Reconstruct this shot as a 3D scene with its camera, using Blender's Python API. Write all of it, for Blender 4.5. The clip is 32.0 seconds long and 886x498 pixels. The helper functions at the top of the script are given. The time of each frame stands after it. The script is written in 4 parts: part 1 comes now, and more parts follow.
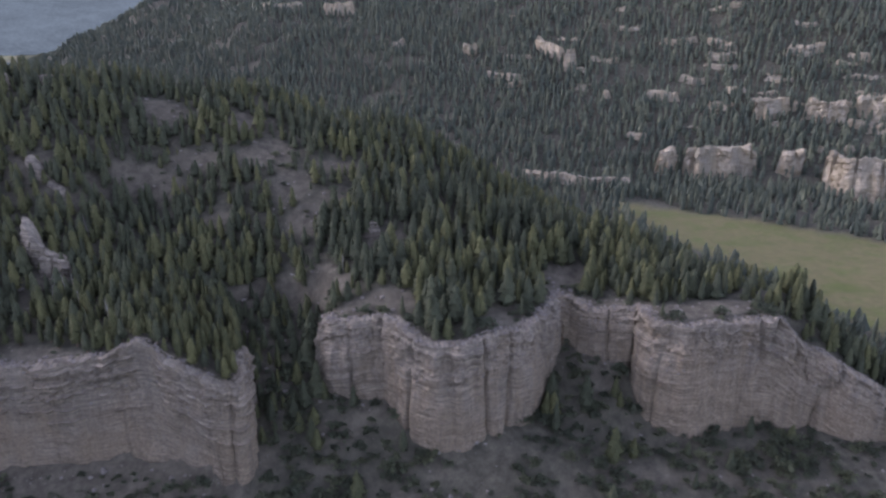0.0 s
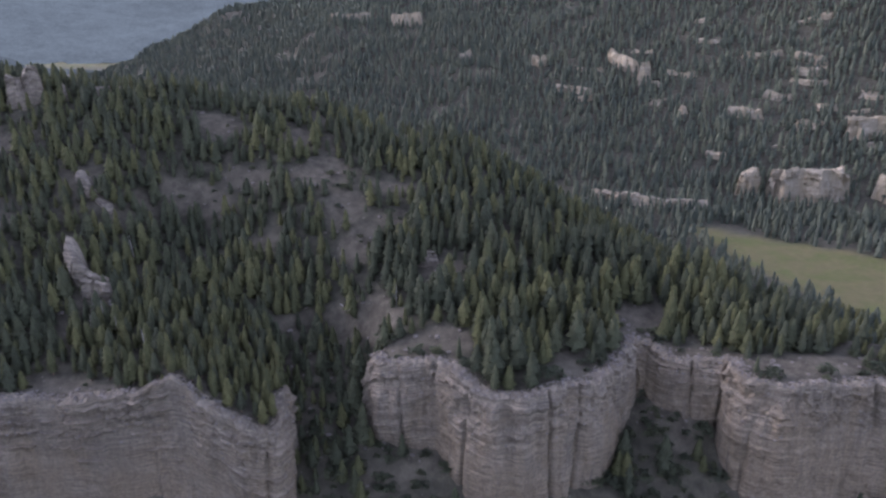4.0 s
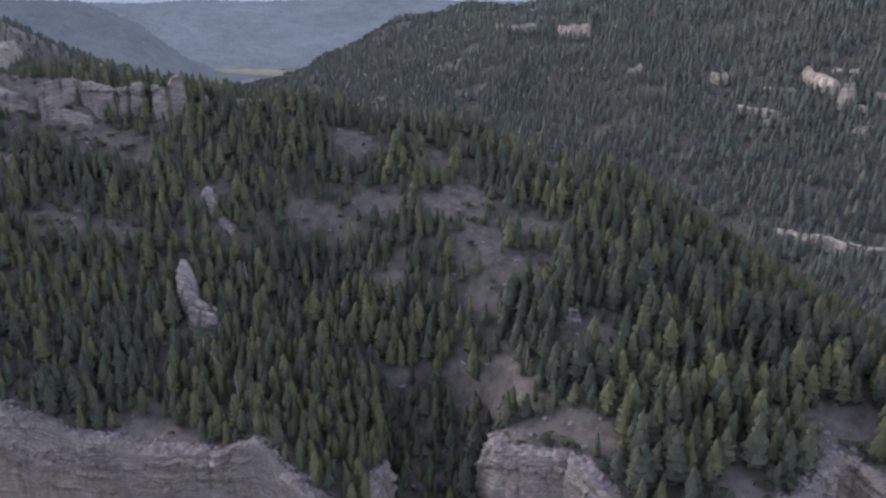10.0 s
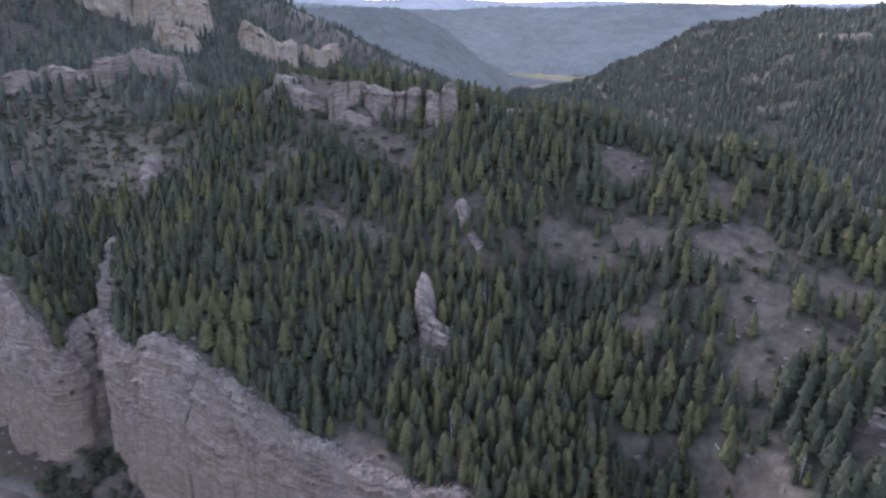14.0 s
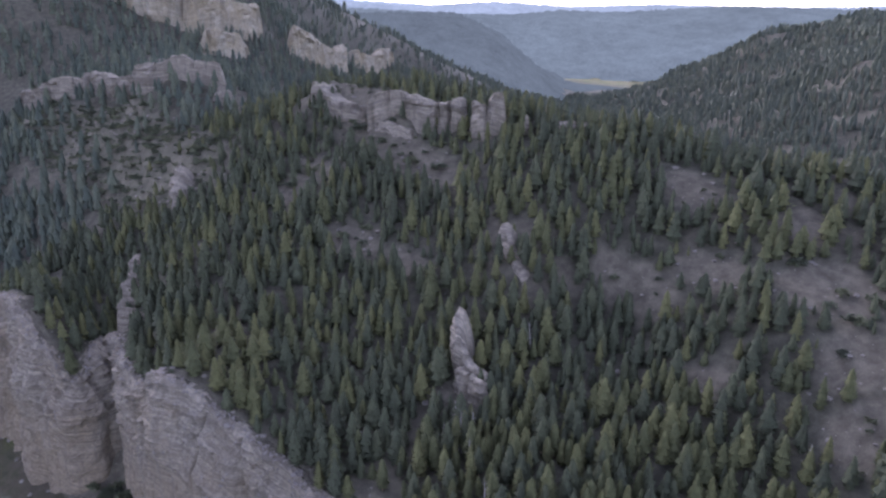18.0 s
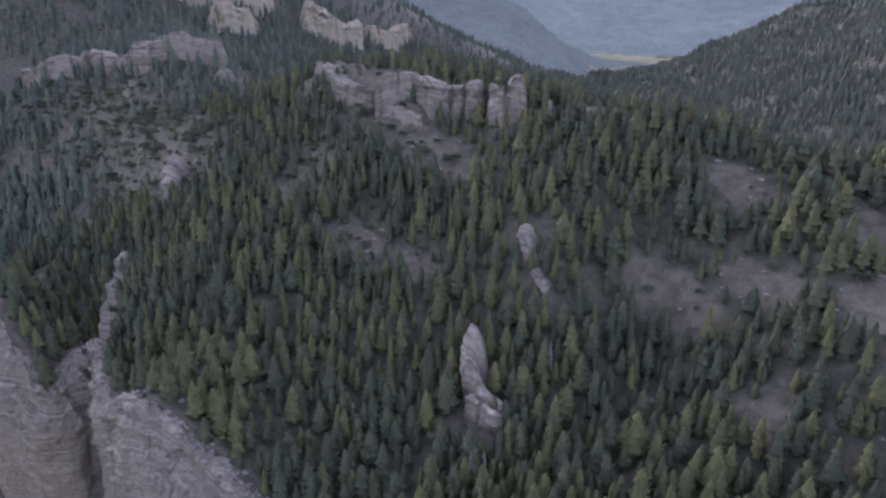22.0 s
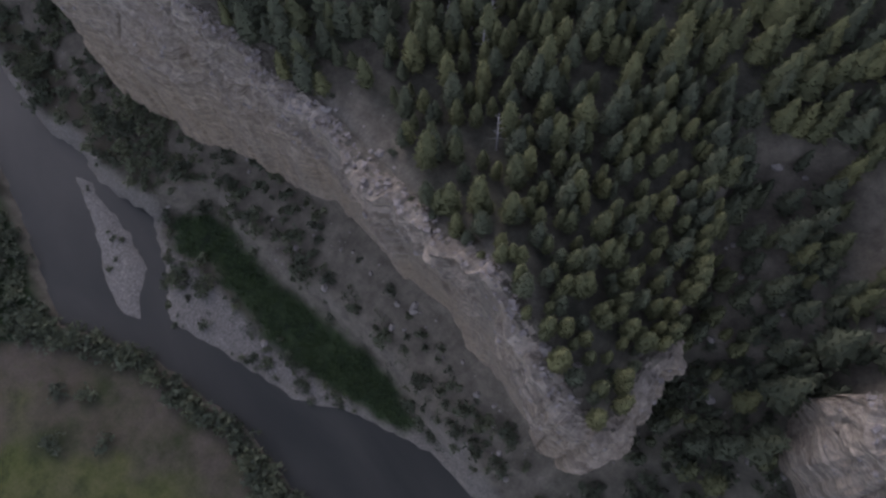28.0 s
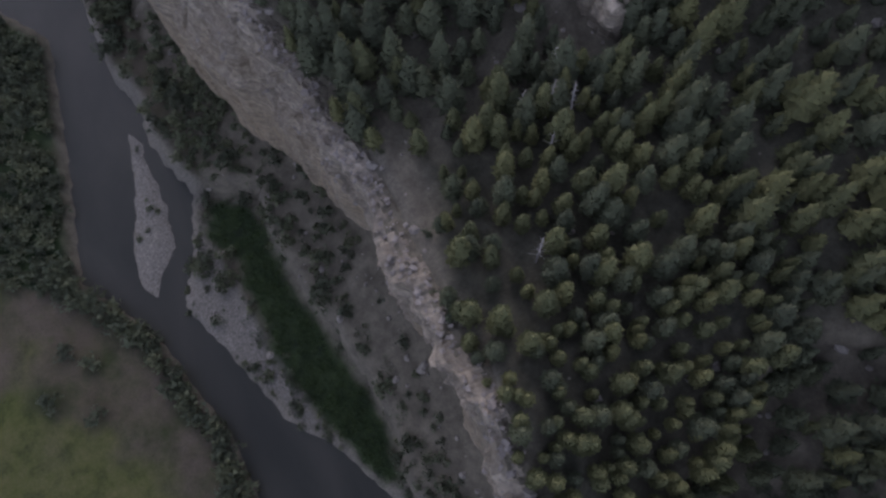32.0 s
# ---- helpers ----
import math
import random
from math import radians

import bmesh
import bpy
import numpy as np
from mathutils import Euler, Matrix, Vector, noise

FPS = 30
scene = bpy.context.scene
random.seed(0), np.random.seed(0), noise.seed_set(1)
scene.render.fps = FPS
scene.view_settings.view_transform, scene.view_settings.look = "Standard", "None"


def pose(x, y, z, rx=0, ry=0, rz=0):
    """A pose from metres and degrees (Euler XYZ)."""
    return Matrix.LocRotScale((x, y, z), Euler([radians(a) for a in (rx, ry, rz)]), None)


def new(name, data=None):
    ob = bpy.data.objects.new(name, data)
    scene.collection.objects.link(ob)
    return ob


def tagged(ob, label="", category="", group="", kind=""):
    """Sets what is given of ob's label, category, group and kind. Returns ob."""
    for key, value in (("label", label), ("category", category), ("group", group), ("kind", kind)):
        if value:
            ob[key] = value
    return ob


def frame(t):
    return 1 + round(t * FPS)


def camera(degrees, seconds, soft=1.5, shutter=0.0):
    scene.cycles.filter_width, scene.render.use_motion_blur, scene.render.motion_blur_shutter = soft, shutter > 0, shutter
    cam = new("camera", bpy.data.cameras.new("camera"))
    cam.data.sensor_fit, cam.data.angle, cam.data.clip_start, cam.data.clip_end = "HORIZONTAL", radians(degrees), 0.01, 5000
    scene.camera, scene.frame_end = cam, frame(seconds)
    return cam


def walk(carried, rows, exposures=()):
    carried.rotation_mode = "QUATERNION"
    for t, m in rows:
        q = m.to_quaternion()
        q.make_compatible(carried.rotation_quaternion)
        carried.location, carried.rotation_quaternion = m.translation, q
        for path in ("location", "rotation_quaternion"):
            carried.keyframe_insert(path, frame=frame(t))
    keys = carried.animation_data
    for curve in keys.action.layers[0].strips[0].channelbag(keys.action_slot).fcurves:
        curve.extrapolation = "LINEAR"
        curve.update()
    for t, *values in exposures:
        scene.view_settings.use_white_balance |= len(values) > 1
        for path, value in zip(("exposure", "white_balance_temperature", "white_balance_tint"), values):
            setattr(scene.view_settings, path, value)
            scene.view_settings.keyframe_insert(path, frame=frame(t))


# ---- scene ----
cam = camera(64.6, 32.0, soft=2.5)
METRES, EYE, TILT, LEAN, TURN = 200.0, 146.0, -20.0, 0.0, 0.0
ROWS = [
    (0.0, 0.0, 0.0, 0.0, 0.0, 0.0, -0.0),
    (0.5, -0.0031, 0.0126, 0.0041, 1.42, 0.12, -0.52),
    (1.0, -0.0002, 0.0239, 0.0082, 3.28, 0.24, -1.16),
    (1.5, -0.001, 0.0371, 0.0132, 3.59, 0.33, -1.29),
    (2.0, -0.0014, 0.0508, 0.0181, 3.9, 0.42, -1.4),
    (2.5, -0.0021, 0.0649, 0.0232, 4.19, 0.49, -1.51),
    (3.0, -0.0027, 0.0793, 0.0284, 4.46, 0.55, -1.61),
    (3.5, -0.0034, 0.0938, 0.0336, 4.72, 0.63, -1.71),
    (5.5, -0.0064, 0.153, 0.0551, 5.75, 0.88, -2.11),
    (6.0, -0.0071, 0.1681, 0.0604, 5.98, 0.95, -2.18),
    (6.5, -0.0077, 0.1823, 0.0656, 6.18, 1.0, -2.25),
    (7.0, -0.0084, 0.1971, 0.0711, 6.39, 1.05, -2.3),
    (7.5, -0.0087, 0.2118, 0.0763, 6.6, 1.1, -2.36),
    (8.0, -0.0106, 0.2269, 0.0819, 7.31, 1.1, -2.63),
    (8.5, -0.0114, 0.2418, 0.0872, 7.97, 1.12, -2.9),
    (9.0, -0.0123, 0.2572, 0.0918, 10.94, 1.06, -4.0),
    (9.5, -0.0133, 0.2725, 0.0974, 14.12, 0.88, -5.17),
    (10.0, -0.0152, 0.2875, 0.103, 17.36, 0.62, -6.43),
    (10.5, -0.0168, 0.3014, 0.1089, 21.53, 0.17, -7.84),
    (11.0, -0.019, 0.3155, 0.1141, 28.55, -0.81, -10.27),
    (11.5, -0.0186, 0.3319, 0.12, 32.51, -1.47, -11.47),
    (12.0, -0.0224, 0.3455, 0.1251, 32.62, -1.47, -11.5),
    (12.5, -0.0285, 0.3576, 0.1307, 34.86, -1.93, -12.2),
    (13.0, -0.0319, 0.3725, 0.1354, 36.35, -2.17, -12.63),
    (13.5, -0.0382, 0.3857, 0.1399, 39.51, -2.81, -13.55),
    (14.0, -0.0447, 0.398, 0.145, 39.64, -2.84, -13.54),
    (14.5, -0.0522, 0.4104, 0.1494, 42.09, -3.37, -14.23),
    (16.5, -0.0862, 0.4586, 0.1668, 43.12, -3.44, -14.44),
    (17.0, -0.0954, 0.4699, 0.1708, 43.43, -3.47, -14.46),
    (17.5, -0.1046, 0.4811, 0.175, 43.7, -3.51, -14.49),
    (18.0, -0.1141, 0.4924, 0.1791, 44.06, -3.57, -14.54),
    (18.5, -0.1236, 0.5034, 0.1833, 44.42, -3.63, -14.61),
    (19.0, -0.1333, 0.5144, 0.1875, 44.79, -3.69, -14.67),
    (19.5, -0.1431, 0.5256, 0.1914, 45.16, -3.75, -14.74),
    (20.0, -0.1528, 0.5362, 0.1956, 45.5, -3.81, -14.79),
    (20.5, -0.1629, 0.5475, 0.1997, 45.59, -3.81, -14.78),
    (21.0, -0.173, 0.5584, 0.2036, 45.65, -3.8, -14.78),
    (21.5, -0.183, 0.5692, 0.2076, 45.72, -4.14, -14.77),
    (22.0, -0.1935, 0.5806, 0.2112, 45.81, -5.93, -14.77),
    (22.5, -0.204, 0.592, 0.2157, 45.93, -9.27, -14.73),
    (23.0, -0.2149, 0.6032, 0.2203, 46.04, -13.41, -14.66),
    (23.5, -0.2259, 0.6142, 0.2247, 46.13, -17.55, -14.62),
    (24.0, -0.237, 0.6251, 0.2292, 46.22, -21.71, -14.57),
    (24.5, -0.2477, 0.6368, 0.234, 46.38, -25.88, -14.47),
    (25.0, -0.2589, 0.6481, 0.2384, 46.47, -30.01, -14.41),
    (25.5, -0.27, 0.659, 0.2426, 46.56, -34.16, -14.33),
    (26.0, -0.2813, 0.6704, 0.2469, 46.64, -38.32, -14.24),
    (26.5, -0.2925, 0.6816, 0.2512, 46.72, -42.45, -14.15),
    (28.5, -0.3365, 0.7261, 0.2683, 46.99, -57.68, -13.73),
    (29.0, -0.3476, 0.7373, 0.2728, 47.0, -59.24, -13.64),
    (29.5, -0.3586, 0.7484, 0.2773, 47.0, -59.47, -13.6),
    (30.0, -0.3697, 0.7594, 0.2818, 47.01, -59.5, -13.56),
    (30.5, -0.3803, 0.7701, 0.2863, 47.0, -59.51, -13.53),
    (31.0, -0.3911, 0.7808, 0.2906, 47.0, -59.59, -13.51),
    (31.5, -0.4028, 0.7922, 0.2954, 56.67, -62.39, -15.65),
    (32.0, -0.4134, 0.8019, 0.2998, 61.71, -63.76, -16.66),
]
LIGHT = [(0.0, 2.06, 5800, 28), (9.0, 2.1, 5750, 29), (14.0, 2.44, 5700, 31), (21.0, 2.46, 5680, 31), (24.0, 2.06, 5800, 30), (26.0, 1.86, 5980, 27), (32.0, 1.7, 6080, 24)]
walk(cam, [(t, pose(0, 0, EYE, TILT, LEAN, TURN) @ pose(METRES * x, METRES * y, METRES * z, 90 + pitch, roll, yaw)) for t, x, y, z, yaw, pitch, roll in ROWS], LIGHT)


# ---------------------------------------------------------------- light
world = bpy.data.worlds.new("sky_world")
scene.world = world
world.use_nodes = True
SUN_ELEV, SUN_FROM = 23.0, 74.0      # degrees up; degrees left of north
wn = world.node_tree
sky = wn.nodes.new("ShaderNodeTexSky")
sky.sky_type = 'NISHITA'
sky.sun_disc = False
sky.sun_elevation = radians(SUN_ELEV)
sky.sun_rotation = radians(-SUN_FROM)
sky.dust_density = 1.2
sky.air_density = 1.0
sky.ozone_density = 2.0
pale = wn.nodes.new("ShaderNodeHueSaturation")
pale.inputs["Saturation"].default_value = 0.5
wn.links.new(sky.outputs[0], pale.inputs["Color"])
wn.links.new(pale.outputs[0], wn.nodes["Background"].inputs[0])
wn.nodes["Background"].inputs[1].default_value = 0.15

sun = new("sun", bpy.data.lights.new("sun", "SUN"))
sun.data.energy = 0.85
sun.data.angle = radians(45)
sun.data.color = (1.0, 0.92, 0.8)
sun.matrix_world = pose(0, 0, 400, 90 - SUN_ELEV, 0, SUN_FROM + 180)


# ---------------------------------------------------------------- noise in numpy
def hashed(ix, iy, iz):
    n = (ix.astype(np.int64) * 374761393 + iy.astype(np.int64) * 668265263 + iz.astype(np.int64) * 2147483647) & 0xFFFFFFFF
    n = ((n ^ (n >> 13)) * 1274126177) & 0xFFFFFFFF
    n = ((n ^ (n >> 16)) * 2246822519) & 0xFFFFFFFF
    return ((n ^ (n >> 15)) & 0xFFFFFF) / 0xFFFFFF


def vnoise(x, y, z=0.0):
    """Smooth value noise, -1 to 1."""
    x, y, z = np.broadcast_arrays(np.asarray(x, float), np.asarray(y, float), np.asarray(z, float))
    ix, iy, iz = np.floor(x), np.floor(y), np.floor(z)
    fx, fy, fz = x - ix, y - iy, z - iz
    fx, fy, fz = (f * f * (3 - 2 * f) for f in (fx, fy, fz))
    total = 0
    for a in (0, 1):
        for b in (0, 1):
            for c in (0, 1):
                w = (fx if a else 1 - fx) * (fy if b else 1 - fy) * (fz if c else 1 - fz)
                total = total + w * hashed(ix + a, iy + b, iz + c)
    return total * 2 - 1


def fbm(x, y, z=0.0, octaves=4):
    total, amp = 0, 0.5
    for k in range(octaves):
        total = total + amp * vnoise(np.asarray(x) * 2 ** k + 17.3 * k, np.asarray(y) * 2 ** k + 5.1 * k, np.asarray(z) * 2 ** k)
        amp *= 0.5
    return total


def smooth(a, b, v):
    f = np.clip((v - a) / (b - a), 0, 1)
    return f * f * (3 - 2 * f)


# ---------------------------------------------------------------- the lie of the land
def surface(*lists):
    """A smooth surface through spot heights (x, y, z)."""
    p = np.array([q for part_list in lists for q in part_list], float)
    d = np.hypot(p[:, None, 0] - p[None, :, 0], p[:, None, 1] - p[None, :, 1])
    n = len(p)
    m = np.zeros((n + 1, n + 1))
    m[:n, :n] = -d - np.eye(n) * 1.0
    m[:n, n] = m[n, :n] = 1
    w = np.linalg.solve(m, np.append(p[:, 2], 0))

    def value(x, y):
        total = np.full(np.shape(x), w[n])
        for (px, py, _), k in zip(p, w):
            total = total - k * np.hypot(x - px, y - py)
        return total
    return value


PLATEAU_WEST = [(-228, 186, 62), (-209, 176, 56), (-222, 171, 52), (-212, 169, 50), (-199, 165.5, 51), (-187, 165.5, 62), (-181, 166, 63), (-174, 169, 59), (-157, 173, 51), (-137, 178, 45.5), (-122, 178, 45.2),
                (-105, 178, 48), (-96, 179, 49.5), (-86, 180, 54), (-77, 179, 48.5), (-68, 178, 43.8), (-61, 178, 40), (-60, 189, 43), (-62, 198, 41),
                (-108, 225, 54), (-80, 216, 49), (-113, 198, 51), (-85, 199, 49), (-150, 200, 55), (-175, 190, 59)]
PLATEAU_MID = [(-63, 230, 44), (-72, 242, 52), (-82, 256, 62), (-42, 213, 47.5), (-38, 203, 46.5), (-25, 204, 50), (-9, 200, 51), (-3, 191, 46.5), (6, 190, 47), (10, 198, 50), (20, 197, 48.5), (30, 207, 48),
               (38, 228, 48), (-18, 222, 58), (-20, 240, 62), (15, 225, 52), (20, 250, 54), (-45, 235, 54), (-50, 255, 64)]
PLATEAU_EAST = [(45, 228, 46), (52, 221, 45), (67, 211, 48.5), (77, 200, 48), (95, 204, 48.5), (109, 208, 48), (122, 214, 44), (125, 227, 46),
                (118, 206, 38), (132, 203, 31), (146, 201, 23), (160, 202, 14), (180, 206, 5), (135, 240, 20), (150, 260, 7),
                (62, 240, 47), (95, 225, 47), (110, 240, 42), (130, 290, 6), (110, 270, 30)]
HILL = [(-115, 262, 64), (-118, 273, 72), (-75, 266, 72), (-143, 255, 78), (-150, 236, 66), (-79, 278, 80), (-70, 293, 84), (-122, 308, 96),
        (-199, 306, 113), (-150, 328, 110), (-90, 340, 103), (-22, 330, 88), (12, 318, 70), (35, 302, 58), (74, 266, 51),
        (-15, 280, 74), (20, 280, 62), (-241, 291, 119), (-280, 284, 122), (-262, 305, 119), (-235, 270, 100), (-268, 264, 100), (-225, 281, 102), (-246, 278, 103),
        (-200, 283, 97), (-200, 245, 81), (-185, 222, 70), (-215, 205, 71)]
WEST = [(-245, 195, 72), (-294, 223, 82), (-340, 240, 96), (-396, 270, 126), (-437, 283, 124), (-388, 254, 108), (-435, 262, 106),
        (-310, 158, 48), (-287, 157, 58), (-267, 156, 61), (-256, 156, 56), (-245, 158, 47), (-239, 160, 39), (-236, 178, 48), (-226, 178, 55), (-262, 177, 42), (-290, 185, 50), (-345, 196, 62), (-345, 160, 36), (-420, 165, 40),
        (-480, 220, 95), (-330, 300, 95), (-420, 340, 90), (-520, 300, 120), (-600, 180, 50)]
FAR = [(-160, 400, 60), (-60, 430, 30), (30, 420, 8), (160, 400, 3), (240, 330, 3), (130, 490, 3), (210, 450, 3), (330, 300, 3), (320, 420, 3),
       (70, 545, 3), (71, 580, 14), (202, 560, 5), (205, 610, 32), (330, 520, 8), (350, 570, 30), (-40, 560, 3), (-150, 580, 8),
       (240, 680, 58), (100, 700, 55), (330, 800, 150), (50, 850, 110), (-236, 980, 122), (-90, 720, 45), (420, 900, 220)]
# the last two spots raise the mountain, beyond view, to shade the west slope
HORIZON = [(-300, 560, 15), (-400, 480, 30), (-560, 1000, 4), (-430, 720, 5), (-780, 1150, 0), (-800, 1300, 2), (-820, 1500, 0), (-450, 1650, 60), (-150, 1700, 60), (150, 1300, 230),
           (-480, 1180, 80), (-620, 480, 130), (-760, 450, 240), (-900, 600, 260), (-640, 620, 60), (-862, 670, 175), (-832, 713, 150), (-797, 757, 128), (-758, 801, 98), (-713, 845, 62),
           (-718, 1237, 28), (-659, 1271, 58), (-586, 1308, 98), (-521, 1337, 132), (-432, 1369, 150), (-373, 1386, 162), (-263, 1412, 150), (-156, 1428, 162), (-15, 1435, 196), (-1200, 1850, 0), (-900, 1300, 0),
           (-1000, 2000, 0), (-1500, 1700, 0), (-700, 1700, 10), (-1800, 2600, 0), (700, 600, 60), (800, 1000, 300), (600, 200, 5), (-1000, 250, 430), (-830, 290, 320)]
# second to fifth spots: unseen hills added to keep sky glare off the river
LOW = [(-620, 140, 4), (-780, 120, 50), (-1000, 100, 190), (-700, -60, 110), (-400, -80, 25), (-300, 142, 4), (-300, 146, 6), (-256, 144, 6), (-236, 149, 7), (-243, 164, 24), (-249, 171, 36), (-232, 160, 12), (-225, 164, 10), (-213, 161, 9), (-183, 158, 10), (-156, 163, 10), (-146, 170, 10), (-121, 173, 11),
       (-100, 172, 12), (-84, 169, 11), (-63, 171, 10), (-54, 178, 10), (-46, 186, 14), (-44, 201, 25), (-54, 213, 34), (-62, 222, 40), (-25, 197, 22),
       (-8, 187, 20), (4, 181, 16), (22, 188, 13), (33, 205, 18), (41, 222, 30), (48, 215, 28), (54, 212, 27), (60, 210, 26), (62, 204, 18), (60, 198, 12), (64, 190, 8), (72, 187, 7),
       (100, 193, 8), (130, 190, 7), (160, 192, 4), (-95, 155, 4), (-60, 163, 4), (0, 165, 4), (100, 165, 3)]
upland, lowland = surface(PLATEAU_WEST, PLATEAU_MID, PLATEAU_EAST, HILL, WEST, FAR, HORIZON), surface(LOW)

# the rim of the high ground, from west to east, in stretches
RIM_FAR_WEST = [(-600, 165), (-420, 158), (-330, 151), (-288, 149), (-256, 150), (-244, 152.5), (-237, 156), (-236.5, 161), (-244, 167), (-251, 173), (-243, 173.5), (-235, 170.5), (-227, 167.5), (-219, 165.5)]
RIM_WEST = [(-211, 164.8), (-200, 163.5), (-193, 163.5), (-188, 162.6), (-181, 163), (-174, 166.5), (-157, 172), (-146, 174.5), (-132, 176), (-119, 176), (-105, 176), (-94, 177),
            (-84, 176), (-75, 174.6), (-67, 173.6), (-61, 174), (-58, 176), (-57.6, 180), (-60, 187), (-61, 196), (-64, 206), (-69, 215)]
RIM_MID = [(-71, 226), (-64, 232), (-54, 231), (-45.5, 223), (-40.5, 213), (-38.5, 205.5), (-35.5, 200.5), (-30, 200), (-20, 199), (-13, 195.5), (-8.5, 190.5), (-3, 187.5), (5, 186.5), (11, 189), (18, 192),
           (25, 196), (31, 205), (37, 216), (41, 225)]
RIM_EAST = [(46, 225.5), (49, 218), (54, 215.5), (60, 214), (66, 212), (66.5, 204), (69, 199.5), (76, 196.5), (86, 198.5), (97, 201), (109, 203.5), (120, 202),
            (132, 200), (146, 198.5), (160, 199), (182, 203)]
RIM = RIM_FAR_WEST + RIM_WEST + RIM_MID + RIM_EAST
HIGH_GROUND = RIM + [(205, 240), (4500, 260), (4500, 4500), (-4500, 4500), (-4500, 165)]

BANK_NORTH = [(-700, 125), (-300, 128), (-248, 133), (-232, 139.5), (-215, 138.2), (-200.9, 138), (-186.9, 141.2), (-177.8, 140.5), (-162.1, 144.8), (-148.4, 139.5), (-137.8, 133.8),
              (-126.6, 137.9), (-116.5, 141.0), (-106.1, 144), (-96.5, 151.0), (-79.5, 158), (-65.4, 159.1), (-30, 164), (60, 166), (200, 172), (420, 200)]
BANK_SOUTH = [(430, 165), (200, 148), (60, 138), (-30, 132), (-84.4, 132.6), (-95.9, 132.9), (-108.5, 132.4), (-120.6, 129.2), (-132.2, 126.5),
              (-141.8, 121.8), (-152.9, 115.0), (-161.7, 116.8), (-180.3, 121), (-196, 124), (-215.9, 127.5), (-229, 119), (-262, 110), (-320, 100), (-700, 90)]
ISLAND = [(-183, 137.2), (-179, 137.9), (-171, 137.2), (-161, 137.5), (-152, 135.8), (-148, 132), (-143.3, 129), (-147.3, 127.4), (-155.4, 128.6), (-163, 131.8), (-171.7, 134.6)]
# the terrace above the river, the sedge bed below it, and the sand between bed and river
TERRACE_EDGE = [(-222, 139.5), (-215, 138.8), (-198, 138.4), (-188, 142.4), (-180, 142.2), (-170, 142.2), (-162, 145.4), (-158, 152.5), (-153, 158.8), (-142, 157), (-127, 158.5), (-117, 161), (-104, 162.6), (-95, 163.2), (-84.6, 161.6), (-68, 160.5)]
TERRACE = TERRACE_EDGE + [(-58, 182), (-222, 182)]
SEDGE_BED = [(-158.5, 146), (-152, 156.5), (-142, 155.8), (-127, 157), (-117, 159.5), (-104, 161), (-95, 161.5), (-85, 160.5), (-84, 156.5), (-94.4, 152.8), (-108, 149), (-119.4, 147), (-128.6, 147.4), (-141, 147.2), (-150, 143.5)]
SAND = [(-153, 143), (-141, 134.2), (-132, 134.8), (-120, 140.8), (-108, 145.3), (-95.5, 150.6), (-108, 149), (-119.7, 147.5), (-131.5, 146), (-144.7, 144.8)]


MEADOW = [(120, 495), (200, 455), (271, 408), (345, 350), (335, 240), (205, 272), (184, 322), (150, 390)]


def inside(poly, x, y):
    """The distance to the outline of a polygon, positive within it."""
    p = np.array(poly, float)
    q = np.roll(p, -1, axis=0)
    best, odd = np.full(np.shape(x), 1e9), np.zeros(np.shape(x), bool)
    for (ax, ay), (bx, by) in zip(p, q):
        ex, ey = bx - ax, by - ay
        f = np.clip(((x - ax) * ex + (y - ay) * ey) / (ex * ex + ey * ey), 0, 1)
        best = np.minimum(best, np.hypot(x - ax - f * ex, y - ay - f * ey))
        if ey:
            odd ^= ((ay > y) != (by > y)) & (x < ex * (y - ay) / ey + ax)
    return np.where(odd, best, -best)


